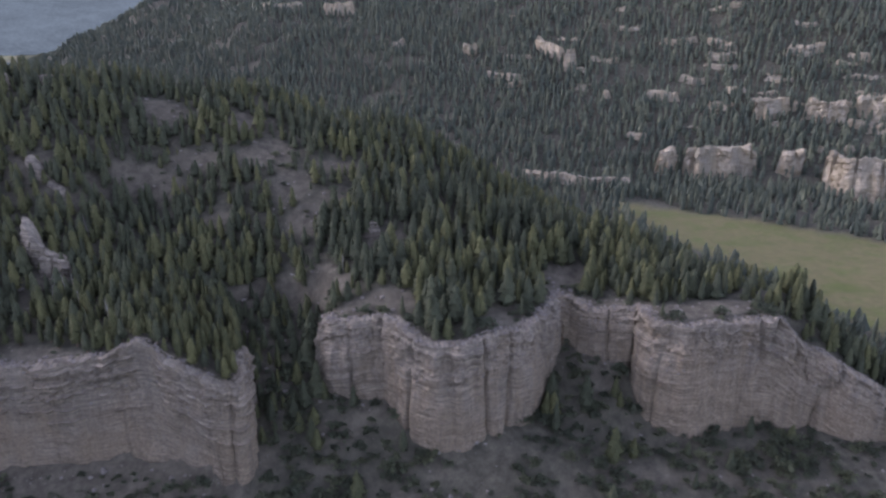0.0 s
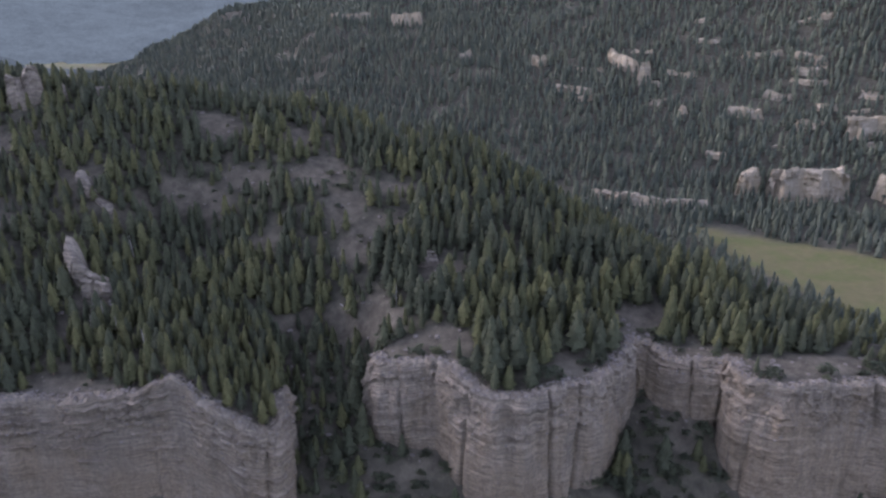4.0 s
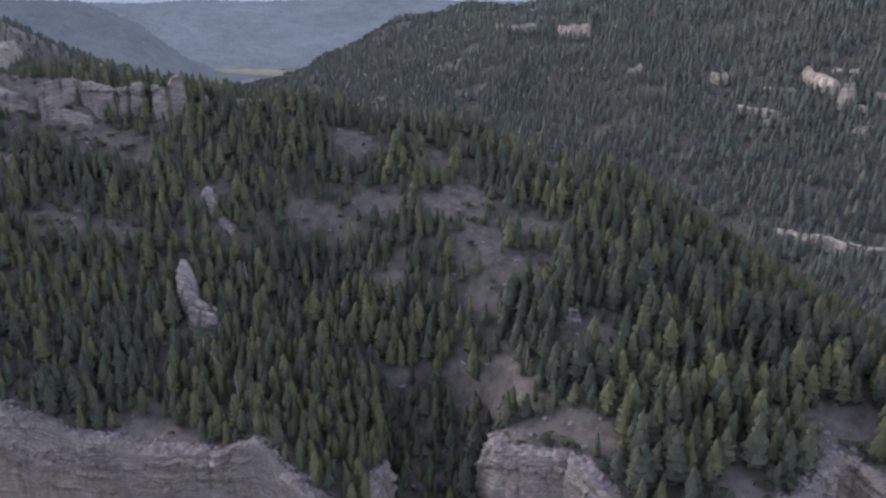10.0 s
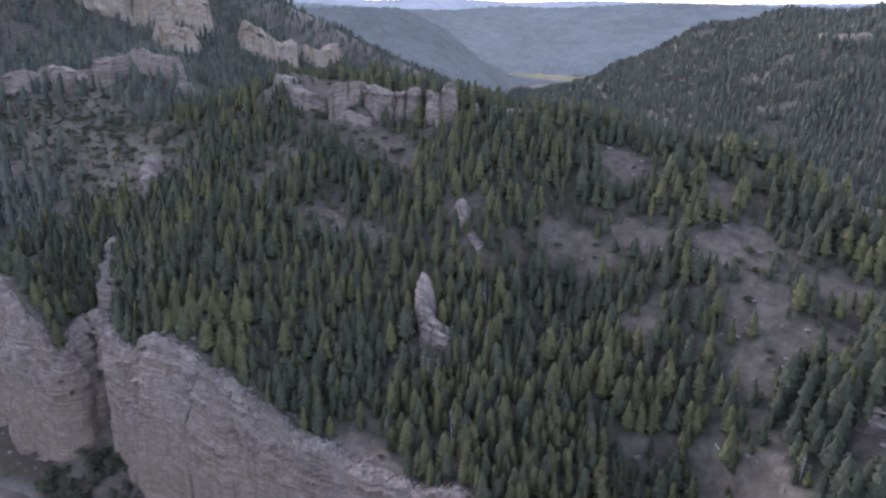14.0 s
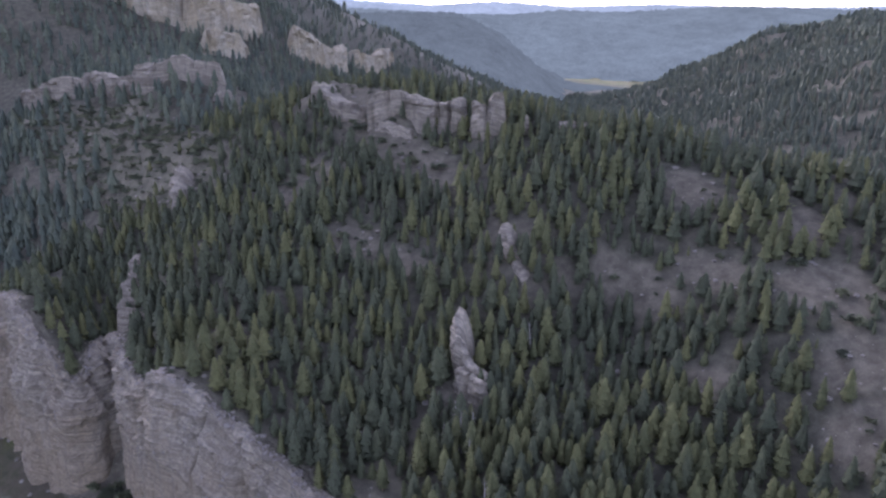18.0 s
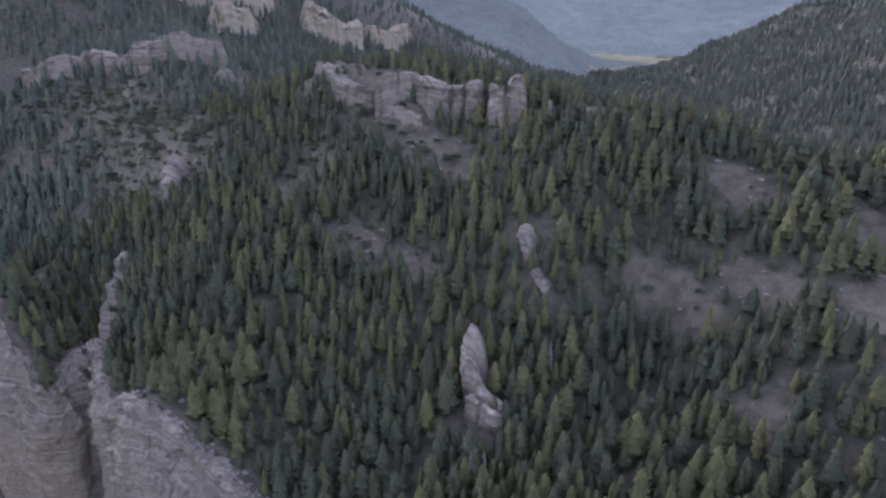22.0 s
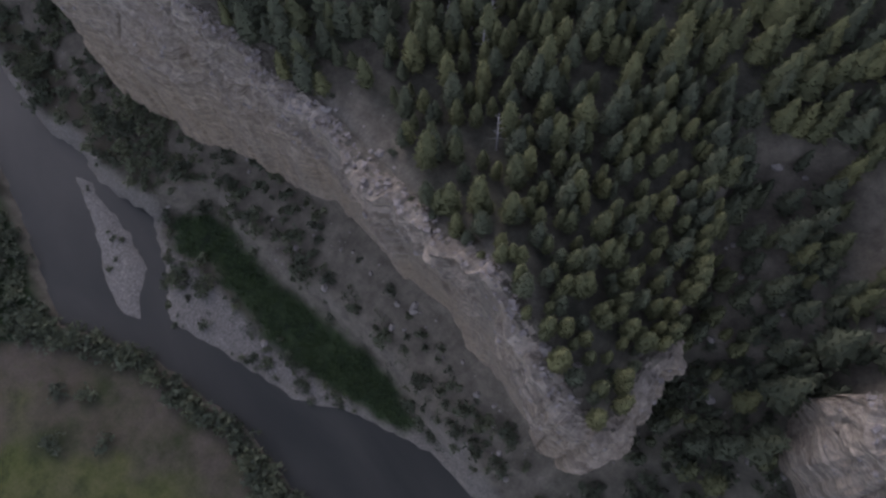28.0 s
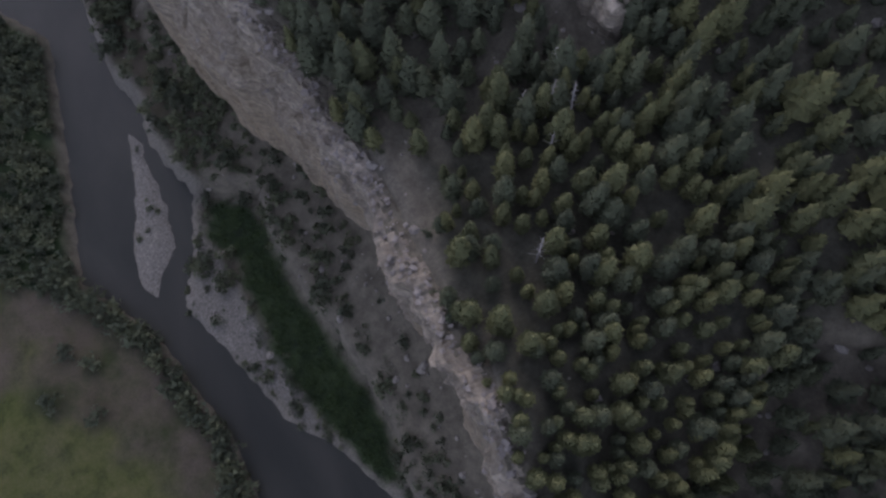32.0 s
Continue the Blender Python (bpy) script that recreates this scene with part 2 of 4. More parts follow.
def height(x, y):
    x, y = np.asarray(x, float), np.asarray(y, float)
    s = inside(HIGH_GROUND, x, y)
    far = smooth(350, 900, np.hypot(x + 60, y - 220))
    rough = fbm(x / 40, y / 40, 3.3, 4) * (3.0 + 14 * far) + fbm(x / 7, y / 7, 8.1, 3) * 0.9
    plain = smooth(-25, 5, inside(MEADOW, x, y))
    up = upland(x, y)
    up = np.maximum(up, 1.5) + rough * (0.25 + 0.75 * smooth(3, 25, s)) * (1 - 0.92 * plain)
    low = np.maximum(lowland(x, y), 1.2) + fbm(x / 9, y / 9, 1.7, 4) * 1.1
    wet = np.minimum(inside(BANK_NORTH + BANK_SOUTH, x, y), 20)
    low = np.where((wet < 0), np.minimum(low, 0.5 + 0.32 * -wet + 0.012 * np.minimum(wet, 0) ** 2 + fbm(x / 3, y / 3, 2.0, 3) * 0.4), low)
    shelf = smooth(-0.5, 0.7, inside(TERRACE, x, y) + 0.5 * fbm(x / 2.5, y / 2.5, 7.3, 2))
    apron = np.maximum(lowland(x, y), 3.2) + fbm(x / 9, y / 9, 1.7, 4) * 0.9
    below = 0.4 + 0.1 * np.maximum(-wet, 0) + fbm(x / 3, y / 3, 2.0, 3) * 0.3
    low = np.where((wet < 0) & (x > -218) & (x < -66) & (y > 128) & (y < 178), below + (apron - below) * shelf, low)
    bed = -np.clip(wet, 0, 4) * 0.5
    bar = inside(ISLAND, x, y)
    bed = np.maximum(bed, np.clip(0.15 + bar * 0.25, -2, 0.7) + fbm(x / 2, y / 2, 6.0, 3) * 0.25)
    low = np.where(wet > 0, bed, low)
    gentle = np.maximum(1 - smooth(9, 17, np.hypot(x + 59, y - 221)), 1 - smooth(7, 15, np.hypot(x + 46, y - 221)))
    return low + (up - low) * smooth(1.0 - 6 * gentle, 3.4 + 10 * gentle, s)


# ---------------------------------------------------------------- materials
def material(name, rough=0.9):
    mat = bpy.data.materials.new(name)
    mat.use_nodes = True
    nt = mat.node_tree
    bsdf = nt.nodes["Principled BSDF"]
    bsdf.inputs["Roughness"].default_value = rough
    bsdf.inputs["Specular IOR Level"].default_value = 0.15
    return mat, nt, bsdf


def node(nt, kind, **values):
    n = nt.nodes.new(kind)
    for key, value in values.items():
        n.inputs[key.replace("_", " ")].default_value = value
    return n


def place(nt):
    return nt.nodes.new("ShaderNodeNewGeometry").outputs["Position"]


def stretch(nt, vec, x, y, z):
    m = nt.nodes.new("ShaderNodeMapping")
    m.inputs["Scale"].default_value = (x, y, z)
    nt.links.new(vec, m.inputs["Vector"])
    return m.outputs[0]


def noise_of(nt, vec, scale, detail=4.0, rough=0.6, warp=0.0):
    n = node(nt, "ShaderNodeTexNoise", Scale=scale, Detail=detail, Roughness=rough, Distortion=warp)
    nt.links.new(vec, n.inputs["Vector"])
    return n.outputs["Fac"]


def ramp(nt, fac, *stops):
    r = nt.nodes.new("ShaderNodeValToRGB")
    e = r.color_ramp.elements
    while len(e) < len(stops):
        e.new(0.5)
    for k, (at, col) in enumerate(stops):
        e[k].position = at
        e[k].color = (*col, 1) if not isinstance(col, float) else (col, col, col, 1)
    nt.links.new(fac, r.inputs[0])
    return r.outputs[0]


def mix(nt, fac, a, b, how='MIX'):
    m = nt.nodes.new("ShaderNodeMix")
    m.data_type, m.blend_type = 'RGBA', how
    for sock, v in ((m.inputs[0], fac), (m.inputs[6], a), (m.inputs[7], b)):
        if isinstance(v, (int, float)):
            sock.default_value = v
        elif isinstance(v, tuple):
            sock.default_value = (*v, 1)
        else:
            nt.links.new(v, sock)
    return m.outputs[2]


def bump(nt, bsdf, fac, strength, distance):
    b = node(nt, "ShaderNodeBump", Strength=strength, Distance=distance)
    nt.links.new(fac, b.inputs["Height"])
    nt.links.new(b.outputs[0], bsdf.inputs["Normal"])


def attribute(nt, name):
    a = nt.nodes.new("ShaderNodeAttribute")
    a.attribute_name = name
    return a.outputs["Fac"]


def make_rock(name, pale, warm, dark, strata=True):
    """Bedded limestone; strata: grey beds lie over buff ones."""
    mat, nt, bsdf = material(name, 0.92)
    p = place(nt)
    bedded = nt.nodes.new("ShaderNodeCombineXYZ")
    nt.links.new(attribute(nt, "along"), bedded.inputs[0])
    nt.links.new(attribute(nt, "bed"), bedded.inputs[2])
    layers = noise_of(nt, stretch(nt, bedded.outputs[0], 0.03, 1, 0.5), 1.0, 4, 0.6, 0.25)
    thin = noise_of(nt, stretch(nt, bedded.outputs[0], 0.11, 1, 2.1), 1.0, 4, 0.65, 0.5)
    patches = noise_of(nt, stretch(nt, p, 1, 1, 0.6), 0.075, 6, 0.65, 0.5)
    grain = noise_of(nt, p, 1.1, 8, 0.7)
    streaks = noise_of(nt, stretch(nt, p, 0.45, 0.45, 0.04), 1.0, 6, 0.7, 0.3)
    col = ramp(nt, layers, (0.32, tuple(0.74 * c for c in pale)), (0.45, tuple(0.9 * c for c in pale)), (0.52, tuple(1.36 * c for c in pale)), (0.56, tuple(0.82 * c for c in pale)), (0.63, tuple(1.18 * c for c in pale)), (0.72, tuple(0.95 * c for c in pale)))
    deep = nt.nodes.new("ShaderNodeMath")
    deep.operation = 'MULTIPLY_ADD'
    deep.inputs[1].default_value = 1 / 120
    nt.links.new(attribute(nt, "bed"), deep.inputs[0])
    nt.links.new(patches, deep.inputs[2])
    buff = ramp(nt, deep.outputs[0], (0.62, 0.8), (0.75, 0.5), (0.85, 0.25), (0.97, 0.06)) if strata else ramp(nt, patches, (0.36, 0.1), (0.6, 0.9))
    col = mix(nt, buff, col, warm)
    shown = ramp(nt, noise_of(nt, stretch(nt, p, 1, 1, 1.6), 0.06, 4, 0.6, 0.8), (0.4, 0.15), (0.6, 1.0))
    col = mix(nt, shown, col, mix(nt, 1.0, col, ramp(nt, thin, (0.36, 0.62), (0.48, 0.97), (0.64, 1.32)), 'MULTIPLY'))
    col = mix(nt, ramp(nt, streaks, (0.5, 0.0), (0.7, 0.6)), col, dark)
    col = mix(nt, 0.42, col, ramp(nt, grain, (0.32, 0.3), (0.68, 1.5)), 'MULTIPLY')
    nt.links.new(col, bsdf.inputs["Base Color"])
    both = mix(nt, 0.12, grain, thin)
    bump(nt, bsdf, both, 1.0, 0.55)
    return mat


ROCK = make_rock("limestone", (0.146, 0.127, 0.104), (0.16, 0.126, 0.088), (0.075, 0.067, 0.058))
# far copy, more buff, its colour lightened to stand in for haze
ROCK_FAR = make_rock("haze_paled_limestone", (0.224, 0.2, 0.16), (0.23, 0.19, 0.13), (0.114, 0.103, 0.087), False)


def make_ground():
    mat, nt, bsdf = material("hillside_ground", 0.95)
    p = place(nt)
    big, mid, fine = noise_of(nt, p, 0.035, 5, 0.6), noise_of(nt, p, 0.3, 6, 0.65), noise_of(nt, p, 2.2, 6, 0.7)
    soil = ramp(nt, mid, (0.3, (0.044, 0.039, 0.029)), (0.5, (0.075, 0.066, 0.05)), (0.7, (0.108, 0.096, 0.074)))
    litter = ramp(nt, mid, (0.35, (0.033, 0.033, 0.024)), (0.65, (0.074, 0.068, 0.05)))
    col = mix(nt, attribute(nt, "litter"), soil, litter)
    dry = ramp(nt, big, (0.35, (0.07, 0.08, 0.024)), (0.55, (0.1, 0.088, 0.042)), (0.75, (0.066, 0.086, 0.021)))
    col = mix(nt, attribute(nt, "meadow"), col, mix(nt, 0.4, dry, ramp(nt, mid, (0.3, 0.55), (0.7, 1.2)), 'MULTIPLY'))
    grazed = ramp(nt, noise_of(nt, p, 0.08, 5, 0.65), (0.35, (0.022, 0.026, 0.011)), (0.5, (0.042, 0.037, 0.024)), (0.6, (0.05, 0.041, 0.031)), (0.75, (0.034, 0.043, 0.014)))
    col = mix(nt, attribute(nt, "pasture"), col, mix(nt, 0.5, grazed, ramp(nt, mid, (0.3, 0.55), (0.7, 1.3)), 'MULTIPLY'))
    sward = ramp(nt, mid, (0.3, (0.02, 0.026, 0.007)), (0.5, (0.044, 0.05, 0.013)), (0.7, (0.062, 0.06, 0.022)))
    col = mix(nt, attribute(nt, "lush"), col, sward)
    reed = ramp(nt, mid, (0.3, (0.009, 0.014, 0.007)), (0.7, (0.022, 0.033, 0.012)))
    col = mix(nt, attribute(nt, "reeds"), col, reed)
    stones = ramp(nt, fine, (0.3, (0.06, 0.056, 0.05)), (0.55, (0.118, 0.109, 0.096)), (0.75, (0.18, 0.167, 0.148)))
    col = mix(nt, attribute(nt, "gravel"), col, stones)
    col = mix(nt, 0.5, col, ramp(nt, fine, (0.3, 0.5), (0.7, 1.2)), 'MULTIPLY')
    nt.links.new(col, bsdf.inputs["Base Color"])
    bump(nt, bsdf, fine, 0.6, 0.4)
    return mat


GROUND = make_ground()


def make_foliage(name, dark, mid_tone, light, rough=0.8, through_=0.3):
    """Leaves or needles: each plant has a tone of its own, from its object or from the attribute that the joined woods carry."""
    mat, nt, bsdf = material(name, rough)
    p = place(nt)
    geo = nt.nodes.new("ShaderNodeNewGeometry")
    info = nt.nodes.new("ShaderNodeObjectInfo")
    own = nt.nodes.new("ShaderNodeMath")
    own.operation = 'ADD'
    nt.links.new(attribute(nt, "tone"), own.inputs[0])
    nt.links.new(info.outputs["Random"], own.inputs[1])
    cut = nt.nodes.new("ShaderNodeMath")
    cut.operation = 'FRACT'
    nt.links.new(own.outputs[0], cut.inputs[0])
    grain = noise_of(nt, p, 1.3, 4, 0.7)
    col = ramp(nt, cut.outputs[0], (0.0, dark), (0.45, mid_tone), (1.0, light))
    col = mix(nt, 0.4, col, ramp(nt, geo.outputs["Random Per Island"], (0.0, 0.7), (1.0, 1.3)), 'MULTIPLY')
    col = mix(nt, 0.5, col, ramp(nt, grain, (0.3, 0.5), (0.7, 1.4)), 'MULTIPLY')
    nt.links.new(col, bsdf.inputs["Base Color"])
    glow = nt.nodes.new("ShaderNodeBsdfTranslucent")
    nt.links.new(col, glow.inputs["Color"])
    both = nt.nodes.new("ShaderNodeMixShader")
    both.inputs[0].default_value = through_
    nt.links.new(bsdf.outputs[0], both.inputs[1])
    nt.links.new(glow.outputs[0], both.inputs[2])
    nt.links.new(both.outputs[0], nt.nodes["Material Output"].inputs["Surface"])
    return mat


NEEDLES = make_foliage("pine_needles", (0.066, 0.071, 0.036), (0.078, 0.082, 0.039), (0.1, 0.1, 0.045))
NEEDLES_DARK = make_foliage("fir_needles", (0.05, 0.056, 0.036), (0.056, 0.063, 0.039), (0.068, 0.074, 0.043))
# far copy, paler and bluer: haze painted into the needles' colour
NEEDLES_FAR = make_foliage("haze_paled_needles", (0.056, 0.067, 0.054), (0.073, 0.085, 0.064), (0.1, 0.109, 0.074))
SCRUB = make_foliage("scrub_leaves", (0.044, 0.05, 0.033), (0.058, 0.066, 0.042), (0.08, 0.086, 0.05))
SEDGE = make_foliage("sedge_blades", (0.02, 0.034, 0.014), (0.03, 0.048, 0.018), (0.045, 0.065, 0.024))


def make_plain(name, a, b, scale, rough=0.9):
    mat, nt, bsdf = material(name, rough)
    p = place(nt)
    n = noise_of(nt, p, scale, 6, 0.7)
    nt.links.new(ramp(nt, n, (0.3, a), (0.7, b)), bsdf.inputs["Base Color"])
    bump(nt, bsdf, n, 0.5, 0.1)
    return mat


BARK = make_plain("pine_bark", (0.06, 0.045, 0.035), (0.16, 0.11, 0.08), 3.0)
DEAD = make_plain("bleached_deadwood", (0.13, 0.12, 0.115), (0.26, 0.24, 0.23), 4.0)
RUBBLE = make_plain("ledge_stone", (0.085, 0.075, 0.068), (0.19, 0.168, 0.152), 0.7)
STONE = make_plain("fallen_stone", (0.08, 0.072, 0.063), (0.17, 0.152, 0.133), 1.2)


def make_water():
    mat, nt, bsdf = material("river_water", 0.42)
    p = place(nt)
    murk = noise_of(nt, stretch(nt, p, 0.4, 1, 1), 0.06, 4, 0.6, 0.6)
    nt.links.new(ramp(nt, murk, (0.35, (0.013, 0.0135, 0.0115)), (0.65, (0.023, 0.0225, 0.019))), bsdf.inputs["Base Color"])
    bsdf.inputs["Specular IOR Level"].default_value = 0.14
    bump(nt, bsdf, noise_of(nt, stretch(nt, p, 0.7, 1.6, 1), 1.1, 4, 0.6), 0.12, 0.12)
    return mat


WATER = make_water()


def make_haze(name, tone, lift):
    """Woods so far off that only the air's blue is left of them: a backdrop, its haze painted as glow."""
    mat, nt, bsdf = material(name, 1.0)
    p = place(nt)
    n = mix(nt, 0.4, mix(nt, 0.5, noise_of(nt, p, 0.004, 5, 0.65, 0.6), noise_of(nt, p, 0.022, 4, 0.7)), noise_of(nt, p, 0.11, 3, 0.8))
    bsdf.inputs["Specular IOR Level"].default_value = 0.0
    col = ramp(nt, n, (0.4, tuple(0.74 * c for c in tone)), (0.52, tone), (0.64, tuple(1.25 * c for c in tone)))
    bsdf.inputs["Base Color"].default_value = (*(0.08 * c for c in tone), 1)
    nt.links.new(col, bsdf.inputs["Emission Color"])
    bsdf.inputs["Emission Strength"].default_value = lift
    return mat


# painted haze: deeper glow for the nearer hills, paler further off
HAZE_NEAR = make_haze("haze_glow_hill", (0.03, 0.0372, 0.0402), 1.0)
HAZE = make_haze("haze_glow_ridge", (0.0405, 0.0505, 0.0545), 1.0)
HAZE_FAR = make_haze("haze_glow_far", (0.075, 0.09, 0.104), 1.1)


# ---------------------------------------------------------------- mesh helpers
def mesh_of(name, verts, faces, mat, smooth_shade=False, normals=None):
    """A mesh from an array of places and an array of triangles or quads; normals, where given, shade it as a soft mass."""
    verts, faces = np.asarray(verts, np.float32), np.asarray(faces, np.int32)
    me = bpy.data.meshes.new(name)
    me.vertices.add(len(verts))
    me.vertices.foreach_set("co", verts.ravel())
    me.loops.add(faces.size)
    me.loops.foreach_set("vertex_index", faces.ravel())
    me.polygons.add(len(faces))
    me.polygons.foreach_set("loop_start", np.arange(len(faces), dtype=np.int32) * faces.shape[1])
    me.polygons.foreach_set("use_smooth", np.full(len(faces), smooth_shade))
    me.materials.append(mat)
    me.update(calc_edges=True)
    if normals is not None:
        me.attributes.new("custom_normal", 'FLOAT_VECTOR', 'POINT').data.foreach_set("vector", np.asarray(normals, np.float32).ravel())
        me.update()
    return me


def grid_faces(rows, cols):
    k = np.arange(rows * cols).reshape(rows, cols)
    return np.stack([k[:-1, :-1], k[:-1, 1:], k[1:, 1:], k[1:, :-1]], axis=-1).reshape(-1, 4)


def spread(lo, hi, step, far_lo, far_hi, growth=1.09):
    """Evenly spaced stations between lo and hi, then ever wider ones."""
    mid = np.arange(lo, hi + step / 2, step)
    left, right, d = [], [], step
    a, b = lo, mid[-1]
    while a > far_lo or b < far_hi:
        d = min(d * growth, 60)
        a, b = a - d, b + d
        left.append(a), right.append(b)
    left = [v for v in left if v > far_lo - 80]
    right = [v for v in right if v < far_hi + 80]
    return np.array(left[::-1] + list(mid) + right)


# ---------------------------------------------------------------- ground
CLEARINGS = [(-120, 275, 15, 7), (-104, 286, 11, 6), (-72, 289, 13, 10), (-60, 272, 9, 9), (-53, 258, 7, 8), (-40, 267, 9, 5), (-44, 284, 11, 4), (-43, 231, 6, 5), (-37, 221, 6, 6), (-30, 207, 9, 5), (-20, 240, 10, 7), (-87, 257, 6, 4),
             (-122, 309, 12, 7), (-24, 207, 14, 7), (20, 197, 11, 4), (41, 231, 9, 5), (92, 208, 25, 9), (55, 220, 10, 4), (-132, 216, 8, 4), (-224, 277, 40, 9), (-268, 290, 18, 8),
             (-325, 228, 42, 22), (-400, 228, 75, 22), (-122, 182, 10, 4.5),  (-200, 236, 12, 8), (-178, 240, 9, 5), (-490, 225, 60, 15), (-248, 256, 12, 5)]


def openness(x, y):
    """1 on bare open ground, 0 in the woods."""
    x, y = np.asarray(x, float), np.asarray(y, float)
    best = np.zeros(np.shape(x))
    wob = 0.45 * fbm(x / 9, y / 9, 4.4, 3)
    for cx, cy, rx, ry in CLEARINGS:
        best = np.maximum(best, 1 - smooth(0.75, 1.2, np.hypot((x - cx) / rx, (y - cy) / ry) + wob))
    return best


gx, gy = spread(-330, 170, 1.5, -2600, 1800), spread(102, 345, 1.5, -900, 3000)
GX, GY = np.meshgrid(gx, gy)
GZ = height(GX, GY)
me = mesh_of("ground", np.stack([GX, GY, GZ], -1).reshape(-1, 3), grid_faces(len(gy), len(gx)), GROUND, True)
S_RIM, S_RIVER, S_ISLE = inside(HIGH_GROUND, GX, GY), inside(BANK_NORTH + BANK_SOUTH, GX, GY), inside(ISLAND, GX, GY)
woods = smooth(3, 8, S_RIM) * np.maximum(1, 1 + smooth(350, 420, GY)) * (1 - openness(GX, GY)) * smooth(-0.25, 0.2, fbm(GX / 22, GY / 22, 9.0, 3) + 0.22)
plain = smooth(-6, 3, inside(MEADOW, GX, GY) + 3 * fbm(GX / 8, GY / 8, 4.0, 3))
south = smooth(0.3, 2.5, -S_RIVER) * (GY < 150) * (S_RIM < 0)
reeds = smooth(-0.8, 1.0, inside(SEDGE_BED, GX, GY) + 3.0 * fbm(GX / 6, GY / 5, 2.2, 4))
reeds = np.maximum(reeds, (GX + 0.9 * (122 - GY) < -142) * (GY < 128) * smooth(0.5, 3, -S_RIVER) * smooth(-0.3, 0.1, fbm(GX / 12, GY / 12, 7.7, 3) + 0.2))
beach = (1 - smooth(1.5, 5, np.abs(S_RIVER) + 4 * fbm(GX / 4, GY / 4, 5.5, 3))) * (GY < 175) * (1 - reeds) * np.where((GY < 135) & (GX > -135) | (GY < 128) & (GX < -135), 0.08, 1.0)
lush = south * smooth(12, 20, -S_RIVER + 7 * fbm(GX / 9, GY / 9, 3.9, 3)) * smooth(-0.25, 0.15, fbm(GX / 13, GY / 13, 6.1, 3)) * (1 - reeds)
# the farthest ground glows in haze colour too, save the valley meadow
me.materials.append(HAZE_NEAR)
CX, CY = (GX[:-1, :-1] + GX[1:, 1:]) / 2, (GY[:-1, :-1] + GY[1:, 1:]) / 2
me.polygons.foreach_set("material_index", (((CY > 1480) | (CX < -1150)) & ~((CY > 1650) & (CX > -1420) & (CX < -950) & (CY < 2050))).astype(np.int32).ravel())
for name, values in (("litter", np.clip(np.maximum(np.maximum(woods, np.maximum(0.65 * (GX < -285), 0.75 * (GX > -60) * (GY > 166) * (S_RIM < 0) * smooth(-0.5, 0.1, fbm(GX / 9, GY / 9, 5.1, 3)))), 0.95 * smooth(380, 430, GY) * (S_RIM > 0)), 0, 0.95) * (1 - plain)), ("meadow", np.maximum(np.maximum(plain, smooth(1650, 1700, GY)), 0.08 * openness(GX, GY) * (GX < -285))), ("pasture", south * (1 - reeds)), ("lush", 0.75 * lush), ("reeds", reeds),
                     ("gravel", np.clip(np.maximum(beach * 0.5, 0.85 * smooth(-0.8, 0.8, inside(SAND, GX, GY)) * (1 - reeds)) + 0.22 * np.exp(-((inside(TERRACE, GX, GY) - 0.6) / 0.8) ** 2) * (GX > -215) * (GX < -70) * (S_RIVER < 0) + (S_ISLE > -1), 0, 1))):
    at = me.attributes.new(name, 'FLOAT', 'POINT')
    at.data.foreach_set("value", values.astype(np.float32).ravel())
ground = tagged(new("ground", me), "dry grey-brown hillside soil, gravel banks and meadow grass", "ground", kind="structure")

rx, ry = np.linspace(-720, 460, 60), np.linspace(95, 215, 12)
RX, RY = np.meshgrid(rx, ry)
water = tagged(new("water", mesh_of("water", np.stack([RX, RY, 0 * RX], -1).reshape(-1, 3), grid_faces(12, 60), WATER, True)),
               "murky slow brown river between gravel banks", "river", kind="structure")


# ---------------------------------------------------------------- cliffs
def resample(path, step):
    p = np.array(path, float)
    d = np.append(0, np.cumsum(np.hypot(*np.diff(p, axis=0).T)))
    u = np.linspace(0, d[-1], max(int(d[-1] / step), 6) + 1)
    q = np.stack([np.interp(u, d, p[:, k]) for k in range(p.shape[1])], -1)
    for _ in range(8):
        q[1:-1] = (q[:-2] + 2 * q[1:-1] + q[2:]) / 4
    return u, q


LEDGES, RIMTOP = [], []


